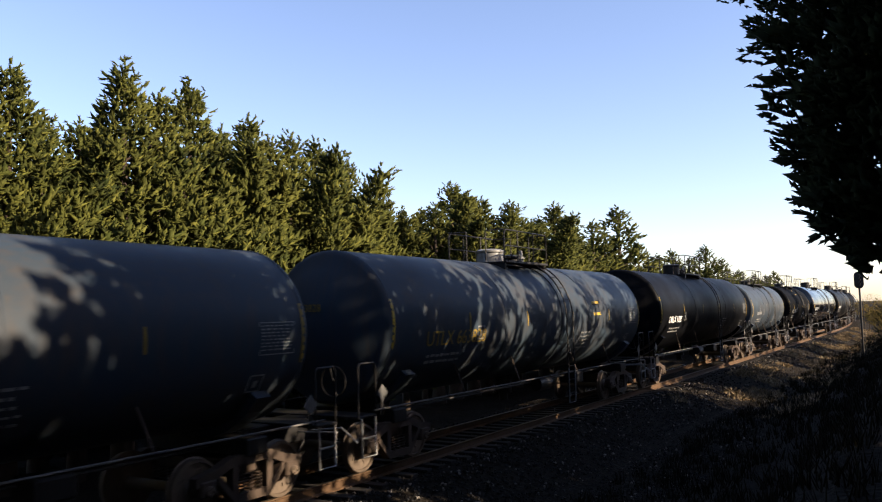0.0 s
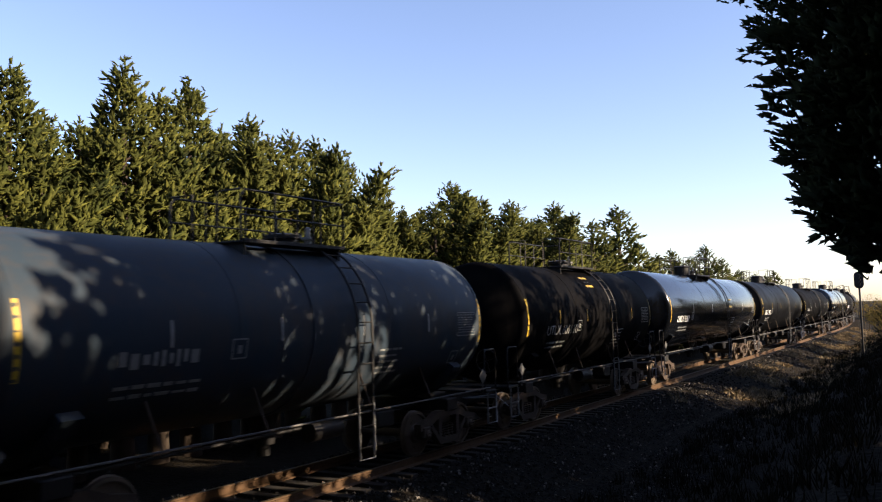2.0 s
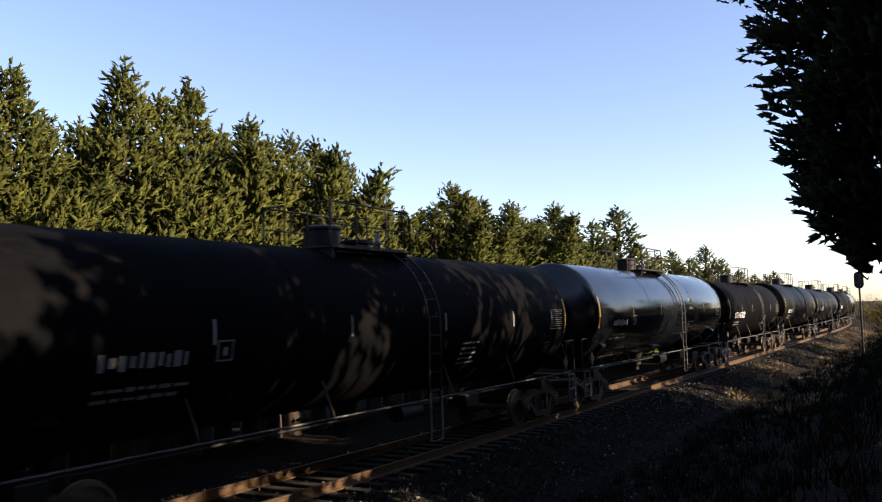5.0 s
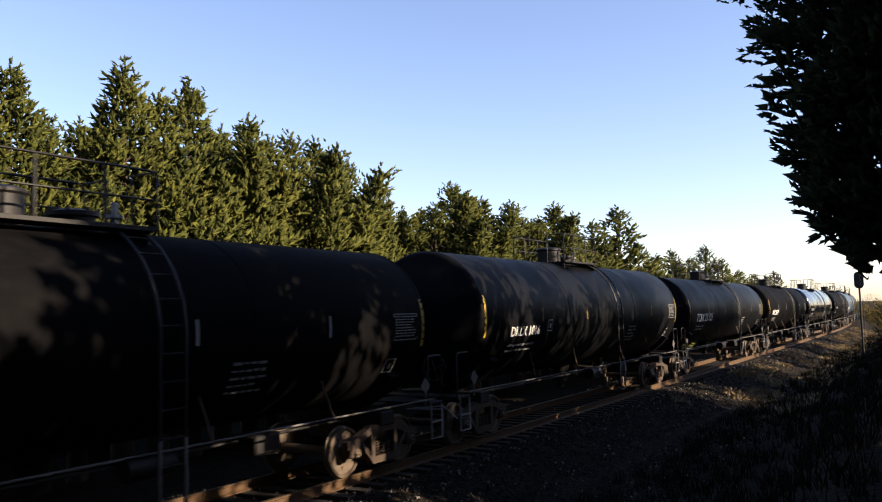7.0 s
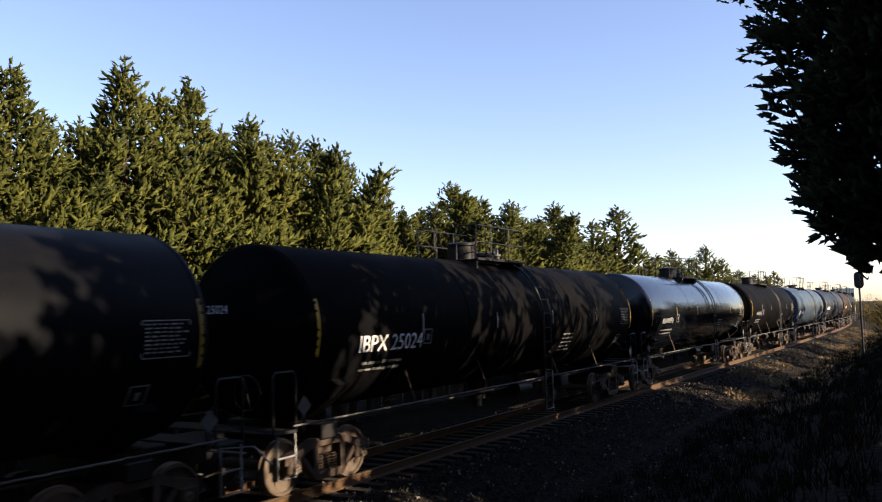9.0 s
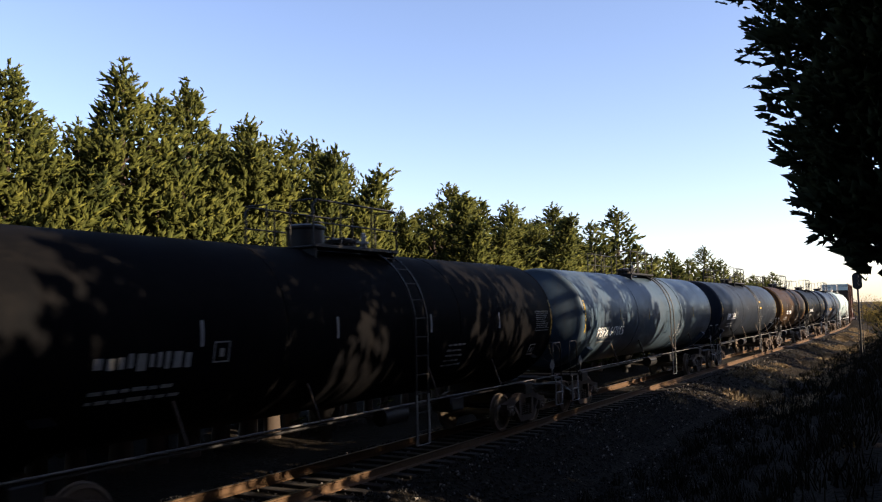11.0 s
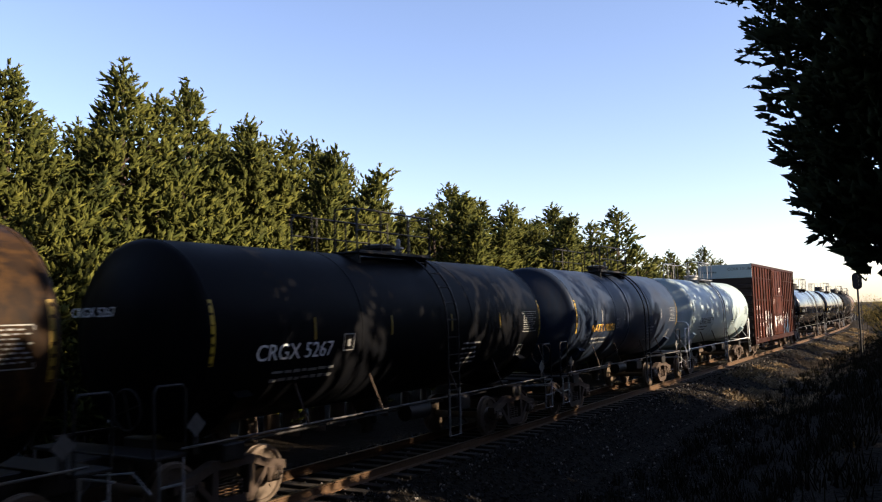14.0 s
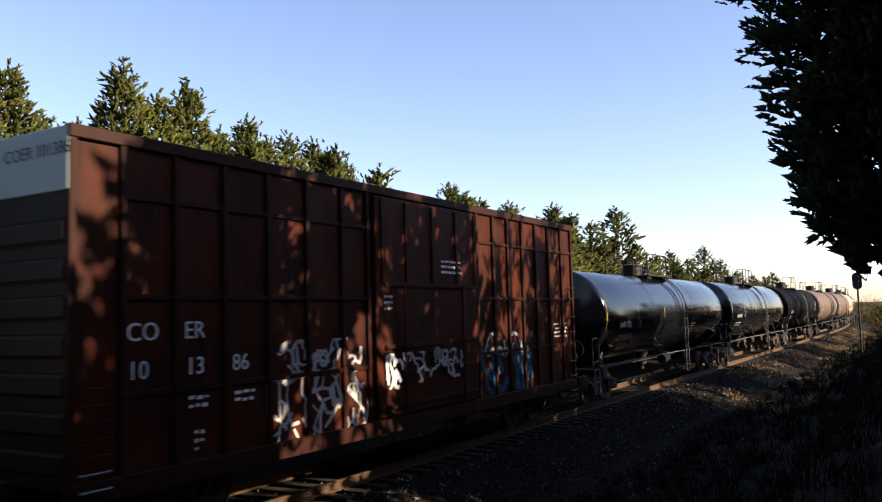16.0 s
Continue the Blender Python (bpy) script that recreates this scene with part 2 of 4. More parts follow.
def height(x, y):
    """Ground level: embankment of ballast, shallow ditch, bank on the camera's side, verge beyond."""
    c = TRACK_X - (max(0.0, y - CURVE_FROM) ** 2) / (2 * CURVE_RADIUS)
    d = x - c
    knots = ((-400, 1.0), (-14, -0.2), (-6, -0.9), (-3.6, -0.95), (-1.75, -0.24), (1.75, -0.24), (3.5, -0.85), (5.2, -0.95), (7.4, -0.3), (9.2, 1.0), (11, 1.3), (40, 1.9), (400, 4))
    z = knots[-1][1]
    for (a, za), (b, zb) in zip(knots, knots[1:]):
        if a <= d <= b:
            t = (d - a) / (b - a)
            z = za + (zb - za) * (t * t * (3 - 2 * t) if abs(d) > 4.5 else t)
            break
    if d < -400:
        z = 1.0
    rough = 0 if abs(d) < 2.2 else min(1.0, (abs(d) - 2.2) / 3)
    z += rough * (0.16 * noise.noise((x * 0.45, y * 0.3, 1)) + 0.07 * noise.noise((x * 1.7, y * 1.3, 5)))
    return z


def make_ground():
    xs = [-1500, -700, -300, -150, -80, -50, -38] + list(np.arange(-30, 9.01, 0.5)) + [11, 14, 18, 25, 40, 80, 200, 600, 1500]
    ys = [-1200, -400, -150, -70, -40] + list(np.arange(-20, 70, 0.6)) + list(np.arange(70, 220, 3.0)) + [240, 300, 420, 700, 1200, 2500]
    verts = [(x, y, height(x, y)) for y in ys for x in xs]
    n = len(xs)
    faces = [(j * n + i, j * n + i + 1, (j + 1) * n + i + 1, (j + 1) * n + i) for j in range(len(ys) - 1) for i in range(n - 1)]
    me = bpy.data.meshes.new("ground")
    me.from_pydata(verts, [], faces)
    for p in me.polygons:
        p.use_smooth = True
    tagged(obj("ground", me, M_GROUND), "brown gravelly trackside ground with dry grass, darkened to hold shade", "ground", kind="structure")


def sweep_rail(name, across):
    """A flat-bottomed rail: head, web and foot swept along the line."""
    prof = ((-0.075, -0.18), (0.075, -0.18), (0.07, -0.165), (0.012, -0.14), (0.012, -0.045), (0.037, -0.03), (0.037, -0.004), (0.028, 0.0),
            (-0.028, 0.0), (-0.037, -0.004), (-0.037, -0.03), (-0.012, -0.045), (-0.012, -0.14), (-0.07, -0.165))
    ss = [-120, -60, -20, 0, 30, 60, 90] + list(range(96, 240, 6))
    verts, faces, k = [], [], len(prof)
    for s in ss:
        for a, z in prof:
            verts.append(on_track(s, across + a, z).translation)
    for i in range(len(ss) - 1):
        for j in range(k):
            faces.append((i * k + j, i * k + (j + 1) % k, (i + 1) * k + (j + 1) % k, (i + 1) * k + j))
    me = bpy.data.meshes.new("rail")
    me.from_pydata(verts, [], faces)
    me.materials.append(M_RUSTRAIL)
    me.materials.append(M_STEEL)
    for i, p in enumerate(me.polygons):
        p.material_index = 1 if i % k in (6, 7, 8) else 0
    ob = new(name, me)
    tagged(ob, "rusty steel rail with a polished head on timber ties", "rail", "rails of the track", "structure")
    return ob


def make_track():
    sweep_rail("rail", 0.755)
    sweep_rail("rail", -0.755)
    bed = new("track")
    tagged(bed, "row of dark creosoted timber ties bedded in ballast", "track", kind="structure")
    me = box_mesh(-1.3, 1.3, -0.115, 0.115, -0.36, -0.178, 0.012)
    plate = box_mesh(0.62, 0.89, -0.09, 0.09, -0.185, -0.166, 0.004)
    rnd = random.Random(4)
    for i in range(250):
        s = -10 + i * 0.52
        m = on_track(s, rnd.uniform(-0.05, 0.05))
        obj("tie", me, M_TIE, bed, m @ pose(0, 0, 0, 0, 0, rnd.uniform(-1, 1)))
        if s < 40:
            obj("tie_plate", plate, M_TRUCK, bed, m)


def stones(name, count, area, size, label, seed):
    """Loose angular stones as one joined mesh."""
    rng = np.random.default_rng(seed)
    base = np.array([(1, 0, 0), (-1, 0, 0), (0, 1, 0), (0, -1, 0), (0, 0, 1), (0, 0, -1)], float)
    tri = np.array([(0, 2, 4), (2, 1, 4), (1, 3, 4), (3, 0, 4), (2, 0, 5), (1, 2, 5), (3, 1, 5), (0, 3, 5)])
    V, F = [], []
    for i in range(count):
        x, y = area(rng)
        r = size * rng.uniform(0.5, 1.5)
        q = Euler(rng.uniform(0, 6.28, 3)).to_matrix()
        pts = base * rng.uniform(0.55, 1.15, (6, 1)) * r * np.array([1, 1, 0.75])
        pts = pts @ np.array(q).T + np.array([x, y, height(x, y) + r * 0.25])
        F.append(tri + 6 * i)
        V.append(pts)
    me = bpy.data.meshes.new(name)
    me.from_pydata(np.concatenate(V).tolist(), [], np.concatenate(F).tolist())
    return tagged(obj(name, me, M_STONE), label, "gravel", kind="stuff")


def make_ballast():
    def near(rng):
        y = 5 + 30 * rng.random() ** 1.3
        return TRACK_X + rng.uniform(0.85, 5.6), y

    def far(rng):
        return TRACK_X + rng.uniform(-2.5, 4.6), rng.uniform(30, 90)

    def crib(rng):
        return TRACK_X + rng.uniform(-2.2, 0.9), rng.uniform(3, 34)
    stones("ballast", 15000, near, 0.036, "grey crushed-stone ballast along the track, its tone darkened as shade", 1)
    stones("ballast", 6000, far, 0.05, "grey crushed-stone ballast along the distant track, its tone darkened as shade", 2)
    stones("ballast", 3500, crib, 0.045, "grey crushed-stone ballast between the ties, its tone darkened as shade", 3)


def make_grass():
    """Dry grass tufts on the bank and verge, thin pointed blades in one mesh."""
    rng = np.random.default_rng(8)
    V, F = [], []
    n = 0
    for i in range(2600):
        y = 8 + 95 * rng.random() ** 1.2
        c = TRACK_X - (max(0.0, y - CURVE_FROM) ** 2) / (2 * CURVE_RADIUS)
        x = c + rng.uniform(3.9, 9.5)
        z = height(x, y)
        for k in range(7):
            a, lean, h = rng.uniform(0, 6.28), rng.uniform(0.15, 0.8), rng.uniform(0.12, 0.38)
            w = 0.012 + 0.0003 * y
            px, py = x + rng.normal(0, 0.08), y + rng.normal(0, 0.08)
            dx, dy = math.cos(a), math.sin(a)
            tip = (px + dx * h * lean, py + dy * h * lean, z + h)
            V += [(px - dy * w, py + dx * w, z - 0.02), (px + dy * w, py - dx * w, z - 0.02), (px + dx * w, py + dy * w, z - 0.02), tip]
            F += [(n, n + 1, n + 3), (n + 1, n + 2, n + 3), (n + 2, n, n + 3)]
            n += 4
    me = bpy.data.meshes.new("grass")
    me.from_pydata(V, [], F)
    # pale patches on the shoulder, standing for strips of sunlit ground
    V, F, n = [], [], 0
    for i in range(9000):
        y = 29 + 85 * rng.random() ** 1.1
        c = TRACK_X - (max(0.0, y - CURVE_FROM) ** 2) / (2 * CURVE_RADIUS)
        x = c + rng.uniform(1.7, 6.2)
        if noise.noise((x * 0.55, y * 0.30, 7)) < 0.06:
            continue
        z = height(x, y)
        for k in range(5):
            a, lean, h = rng.uniform(0, 6.28), rng.uniform(0.8, 2.2), rng.uniform(0.05, 0.16)
            w = 0.016 + 0.0005 * y
            px, py = x + rng.normal(0, 0.12), y + rng.normal(0, 0.25)
            dx, dy = math.cos(a), math.sin(a)
            V += [(px - dy * w, py + dx * w, z - 0.02), (px + dy * w, py - dx * w, z - 0.02), (px + dx * w, py + dy * w, z - 0.02), (px + dx * h * lean, py + dy * h * lean, z + h)]
            F += [(n, n + 1, n + 3), (n + 1, n + 2, n + 3), (n + 2, n, n + 3)]
            n += 4
    straw = bpy.data.meshes.new("straw")
    straw.from_pydata(V, [], F)
    tagged(obj("dry_grass", straw, M_THATCH), "patches of flattened grass on the ballast shoulder, sunlight put into their pale colour", "grass", kind="stuff")
    tagged(obj("grass", me, M_GRASS_SHADE), "sparse tufts of dry grass on the bank, darkened to stand for shade", "grass", kind="stuff")


# ---- cedars ----
def crown_mesh(seed, tall, wide, limbs, leaders=1, start=0.08, blades=11, power=1.0, plume=0.62, fat=1.0, first=0.25, rise=0.2, curl=0.10, tuck=9.0, loose=1.0, spacing=0.29, blade=1.0):
    """Upswept limbs, each carrying feathery plumes of thin pointed blades."""
    rng = np.random.default_rng(seed)
    roots, ways, lens = [], [], []

    def limb(base, way, length):
        steps = max(3, int(length / spacing))
        p = np.array(base, float)
        d = np.array(way, float)
        for k in range(steps):
            t = k / steps
            p = p + d * length / steps
            d = d + np.array([0, 0, curl])
            d /= np.linalg.norm(d)
            if t < first:
                continue
            for _ in range(2):
                w = d + rng.normal(0, 0.55 * loose, 3) + np.array([0, 0, 2.5 * curl])
                w /= np.linalg.norm(w)
                roots.append(p + rng.normal(0, 0.10 * loose, 3))
                ways.append(w)
                lens.append(plume * rng.uniform(0.55, 1.15) * (1.1 - 0.35 * t) * (0.30 + 0.70 * max(0.0, 1 - p[2] / tall) ** 0.65))
        roots.append(p)
        ways.append(d)
        lens.append(plume * 1.1 * (0.30 + 0.70 * max(0.0, 1 - p[2] / tall) ** 0.65))

    tops = [(0.0, 0.0, tall)] + [(rng.uniform(-0.5, 0.5) * wide, rng.uniform(-0.5, 0.5) * wide, tall * rng.uniform(0.72, 0.93)) for _ in range(leaders - 1)]
    for ti, (tx, ty, th) in enumerate(tops):
        share = limbs if ti == 0 else limbs // 3
        lo = start if ti == 0 else 0.45
        for i in range(share):
            f = lo + (1 - lo) * ((i + rng.random()) / share) ** 0.75
            r = wide * (1 if ti == 0 else 0.5) * max(0.03, (1 - f)) ** power * rng.uniform(0.6, 1.15) * min(1.0, tuck + 2.0 * f) + 0.07
            a = rng.uniform(0, 6.283)
            up = rng.uniform(rise, rise + 0.5) + 0.3 * f
            w = np.array([math.cos(a), math.sin(a), up])
            limb((tx * f, ty * f, th * f * 0.97), w / np.linalg.norm(w), r * 1.15)
        for z in np.arange(0.82 * th, th, 0.16):
            roots.append(np.array([tx, ty, z]))
            w = np.array([rng.normal(0, 0.3), rng.normal(0, 0.3), 1])
            ways.append(w / np.linalg.norm(w))
            lens.append((0.42 - 0.9 * (z / th - 0.82)) * plume / 0.62)
    roots, ways, lens = np.array(roots), np.array(ways), np.array(lens)
    n = len(roots)
    # blades along each plume
    t = rng.uniform(0.0, 0.75, (n, blades))
    spread = rng.normal(0, 0.55, (n, blades, 3))
    way = 1.25 * ways[:, None, :] + spread * (1.0 - 0.4 * t[..., None]) + np.array([0, 0, 0.15])
    way /= np.linalg.norm(way, axis=2, keepdims=True)
    base = roots[:, None, :] + ways[:, None, :] * (lens[:, None] * t)[..., None]
    length = lens[:, None] * rng.uniform(0.28, 0.55, (n, blades)) * blade
    width = length * rng.uniform(0.09, 0.15, (n, blades)) * fat
    way, base, length, width = way.reshape(-1, 3), base.reshape(-1, 3), length.reshape(-1), width.reshape(-1)
    ref = np.where(np.abs(way[:, 2:3]) < 0.9, np.array([[0, 0, 1.0]]), np.array([[1.0, 0, 0]]))
    a = np.cross(way, ref)
    a /= np.linalg.norm(a, axis=1, keepdims=True)
    b = np.cross(way, a)
    v0 = base + a * width[:, None]
    v1 = base - a * width[:, None] * 0.6 + b * width[:, None] * 0.8
    v2 = base - a * width[:, None] * 0.6 - b * width[:, None] * 0.8
    v3 = base + way * length[:, None]
    V = np.stack([v0, v1, v2, v3], 1).reshape(-1, 3)
    V[:, 2] *= tall / V[:, 2].max()
    k = np.arange(len(base))[:, None, None] * 4
    F = (np.array([(0, 1, 3), (1, 2, 3), (2, 0, 3)])[None] + k).reshape(-1, 3)
    me = bpy.data.meshes.new("crown")
    me.vertices.add(len(V))
    me.vertices.foreach_set("co", V.ravel())
    me.loops.add(len(F) * 3)
    me.loops.foreach_set("vertex_index", F.ravel().astype(np.int32))
    me.polygons.add(len(F))
    me.polygons.foreach_set("loop_start", np.arange(0, len(F) * 3, 3, dtype=np.int32))
    me.update(calc_edges=True)
    return me


def trunk_mesh(seed, tall, r):
    def make():
        rnd = random.Random(seed)
        bm = bmesh.new()
        pts = [(0, 0, -0.4)] + [(rnd.uniform(-.06, .06), rnd.uniform(-.06, .06), tall * k / 6) for k in range(1, 7)]
        lathe(bm, [(p[2], r * (1.25 if i == 0 else 1 - 0.92 * i / 6)) for i, p in enumerate(pts)], "z", 9)
        for i in range(14):
            z = tall * rnd.uniform(0.34, 0.8)
            a = rnd.uniform(0, 6.28)
            l = (1 - z / tall) * tall * 0.10 + 0.25
            tube(bm, [(0, 0, z), (math.cos(a) * l * .5, math.sin(a) * l * .5, z + l * .35), (math.cos(a) * l, math.sin(a) * l, z + l)], 0.03, 5)
        return finish(bm, True, 60)
    return stored(("trunk", seed, tall, r), make)


FEATHERY = dict(tall=9.0, start=0.03, blades=9, plume=0.52, fat=2.15, power=1.32)
CEDAR_KINDS = [dict(FEATHERY, seed=11, wide=3.8, limbs=250, leaders=4), dict(FEATHERY, seed=12, wide=3.2, limbs=300, leaders=2),
               dict(FEATHERY, seed=13, wide=3.9, limbs=240, leaders=5), dict(FEATHERY, seed=14, wide=3.7, limbs=260, leaders=3),
               dict(seed=35, tall=9.0, wide=1.68, limbs=1250, leaders=1, start=0.20, power=0.5, blades=24, plume=0.34, fat=2.4, first=0.35, rise=0.0, curl=0.02, tuck=-0.16, loose=1.0, spacing=0.25, blade=0.5),
               dict(seed=16, tall=9.0, wide=2.7, limbs=85, leaders=1, start=0.02, blades=4, plume=0.9, fat=5.0, first=0.0), dict(seed=17, tall=9.0, wide=2.9, limbs=85, leaders=1, start=0.02, blades=4, plume=0.9, fat=5.0, first=0.0),
               dict(seed=18, tall=9.0, wide=2.7, limbs=120, leaders=2, start=0.03, blades=8, plume=0.65, fat=2.4),
               dict(seed=19, tall=9.0, wide=2.9, limbs=70, leaders=1, start=0.37, power=0.6, blades=4, plume=0.8, fat=4.0, first=0.0),
               dict(seed=20, tall=9.0, wide=2.7, limbs=70, leaders=2, start=0.03, blades=6, plume=0.6, fat=2.2),
               dict(seed=25, tall=9.0, wide=1.45, limbs=900, leaders=1, start=0.215, power=0.5, blades=8, plume=0.34, fat=3.0, first=0.0, rise=0.0, curl=0.02, tuck=-0.16)]


def cedar_proto(kind, leaf, label):
    d = CEDAR_KINDS[kind]
    root = obj("cedar_tree", trunk_mesh(d["seed"], d["tall"] * 0.93, 0.17), M_BARK)
    obj("crown", stored(("crown", kind), lambda: crown_mesh(**d)), leaf, root)
    if kind == 4:
        obj("inner_foliage", stored(("crown", 10), lambda: crown_mesh(**CEDAR_KINDS[10])), leaf, root)
    tagged(root, label, "tree", "cedars beside the railway")
    return root


def place_cedar(proto, x, y, tall, turn, widen=1.0):
    k = tall / 9.0
    ob = copy_thing(proto, pose(0, 0, 0))
    ob.matrix_basis = Matrix.Translation((x, y, height(x, y) - 0.05)) @ Matrix.Rotation(turn, 4, "Z") @ Matrix.Diagonal((k * widen, k * widen, k, 1))
    return ob


# far side: distance along the line and height of each tip above the rails
FAR_SIDE = ((9.6, 9.3), (10.6, 9.2), (11.4, 8.2), (12.4, 8.2), (13.7, 10.1), (14.8, 9.5), (15.9, 10.1), (17.1, 8.9),
            (18.2, 9.5), (19.2, 9.0), (20.1, 9.3), (21.4, 9.3), (22.5, 8.9), (23.3, 8.9), (24.3, 8.2), (25.3, 7.4), (26.7, 7.4), (28.1, 6.3), (29.2, 7.8),
            (30.6, 8.9), (32.2, 8.6), (33.4, 8.5), (36.5, 8.7), (39.9, 8.2), (41.9, 9.2), (43.7, 8.6), (47.9, 8.7), (52.8, 10.1),
            (56.8, 7.9), (61, 7.2), (65.4, 7.8), (71, 7.4), (76.9, 8.8), (83.6, 7.9), (92, 7.0), (101, 6.8), (110, 6.9), (117.4, 7.7))


def make_trees():
    rnd = random.Random(21)
    lab = "sunlit olive-green red cedar with upswept feathery boughs"
    protos = [cedar_proto(i, M_LEAF, lab) for i in range(4)] + [cedar_proto(7, M_LEAF, lab)]
    for i, (s, z) in enumerate(FAR_SIDE):
        p = protos[(1, 0, 2, 3)[i % 4] if i not in (4, 6, 19, 27) else (1 if i != 19 else 2)]
        if s > 44:
            p = protos[4]
        off = max(0.0, s - CURVE_FROM) ** 2 / (2 * CURVE_RADIUS)
        x = -18.0 - off
        place_cedar(p, x, s, (z - height(x, s)) * 0.995, rnd.uniform(0, 6.28), 1.4 if s < 23 else 1.0 if s < 29 else 1.7)
    rear = [cedar_proto(i, M_LEAF, lab) for i in (5, 6)]
    # a second rank behind them fills the lower gaps
    for i in range(26):
        s = 9.5 + i * 2.6 + rnd.uniform(-0.6, 0.6)
        if 23.4 < s < 29:
            continue
        x = -20.6 + rnd.uniform(-0.5, 0.5)
        tip = np.interp(s, [a for a, _ in FAR_SIDE], [b for _, b in FAR_SIDE])
        place_cedar(rear[i % 2], x, s, tip - rnd.uniform(0.5, 1.2), rnd.uniform(0, 6.28), 1.15 if s < 30 else 1.45)
    for i in range(40):
        s = 50.0 + i * 2.1 + rnd.uniform(-0.8, 0.8)
        x = -18.8 - max(0.0, s - CURVE_FROM) ** 2 / (2 * CURVE_RADIUS) + rnd.uniform(-0.7, 0.7)
        place_cedar(rear[i % 2], x, s, rnd.uniform(5.8, 7.0), rnd.uniform(0, 6.28), 1.5)
    for i in range(8):
        place_cedar(rear[i % 2], -17.5 + rnd.uniform(-0.5, 0.5), 7.0 - 3.2 * i, rnd.uniform(8.5, 10), rnd.uniform(0, 6.28), 1.3)
    for p in protos + rear:
        for o in (*p.children_recursive, p):
            bpy.data.objects.remove(o)
    # camera's side: dark tree beside the viewpoint, and unseen trees that shade the train
    lab = "near-side red cedar, its green darkened to stand for shade"
    protos = [cedar_proto(i, M_LEAF_SHADE, lab) for i in range(10)]
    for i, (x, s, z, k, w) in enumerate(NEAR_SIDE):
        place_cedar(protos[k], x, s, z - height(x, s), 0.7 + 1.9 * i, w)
    for p in protos:
        for o in (*p.children_recursive, p):
            bpy.data.objects.remove(o)


# x, distance along the line, tip height, kind, widening
NEAR_SIDE = [(-0.28, 10.5, 12.2, 4, 1.0), (2.3, 13.65, 13.5, 8, 1.0), (4.0, 4.6, 12.5, 5, 1.0), (3.6, 6.6, 8.9, 6, 1.2), (3.4, 8.5, 8.0, 5, 1.4), (3.5, 10.0, 8.0, 6, 1.3), (3.6, 10.5, 11.4, 6, 1.05), (4.9, 17.7, 8.0, 5, 1.2),
             # unseen trees beside and behind the viewpoint, added to cut skylight on the train
             (4.0, 2.0, 17.0, 6, 0.9), (3.8, -1.0, 18.0, 5, 0.9), (3.0, -4.0, 18.0, 6, 0.9), (0.0, -6.0, 18.0, 5, 0.9), (-4.0, -7.5, 18.0, 6, 0.9), (-8.0, -9.5, 18.0, 5, 0.9),
             (2.0, 56.0, 7.0, 7, 0.8), (2.0, 67.0, 10.5, 6, 0.9), (2.3, 70.0, 10.0, 5, 0.9), (2.5, 81.0, 10.0, 6, 0.9), (2.2, 93.0, 9.0, 5, 1.2)]
# unseen low trees, added farther along to shade only the ballast; some gaps between
NEAR_SIDE += [(2.1, 43.5, 5.0, 6, 1.4), (2.3, 46.5, 5.4, 5, 1.5), (2.1, 48.3, 4.6, 5, 1.0), (2.2, 54.3, 5.2, 6, 1.2), (2.4, 58.0, 5.4, 5, 1.5), (2.1, 60.4, 5.4, 6, 1.2), (2.4, 65.4, 5.5, 5, 1.0)]
# unseen close row that shades the train: tall, with some lower or thinner trees
CLOSE_ROW = ((11.3, 11.5, 9, 1.0), (15.9, 12.2, 7, 1.05), (17.7, 11.8, 5, 1.0), (20.3, 6.6, 7, 1.0), (20.6, 12.0, 9, 0.9), (22.9, 12.2, 7, 0.9), (25.6, 6.8, 7, 1.0), (25.9, 10.8, 9, 0.8),
             (28.9, 11.5, 7, 1.15), (31.0, 11.2, 6, 1.05), (34.3, 3.6, 7, 1.0), (37.4, 11.2, 7, 1.1), (39.9, 11.5, 5, 1.05), (42.3, 11.2, 7, 1.05), (44.8, 10.8, 7, 1.1))
NEAR_SIDE += [(1.9 + 0.35 * (k % 3), s, z, kind, w) for k, (s, z, kind, w) in enumerate(CLOSE_ROW)]


def make_screen():
    """Second, lower cedar rank behind the near row: unseen, added to close off light."""
    rnd = random.Random(33)
    proto = [cedar_proto(i, M_LEAF_SHADE, "unseen red cedar on the bank, its green darkened for shade") for i in (5, 6)]
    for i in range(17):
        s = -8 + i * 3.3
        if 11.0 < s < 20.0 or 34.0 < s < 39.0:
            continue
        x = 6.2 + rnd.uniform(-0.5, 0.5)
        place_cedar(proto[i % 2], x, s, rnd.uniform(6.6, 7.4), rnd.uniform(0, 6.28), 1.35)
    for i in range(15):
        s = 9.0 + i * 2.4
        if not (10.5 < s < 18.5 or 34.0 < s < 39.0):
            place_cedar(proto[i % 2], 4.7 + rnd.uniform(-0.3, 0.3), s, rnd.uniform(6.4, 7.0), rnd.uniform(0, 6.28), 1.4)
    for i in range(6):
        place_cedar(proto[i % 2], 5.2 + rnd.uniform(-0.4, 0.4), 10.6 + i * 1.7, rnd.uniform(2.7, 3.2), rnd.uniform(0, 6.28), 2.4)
    for p in proto:
        for o in (*p.children_recursive, p):
            bpy.data.objects.remove(o)


# ---- rolling stock: origin on the rail tops at the car's middle, +x towards the viewer, +y away along the line ----
WHEEL_RADIUS, SPEED = 0.457, 21.14
FRONT_WHEELSETS, REAR_WHEELSETS = [], []


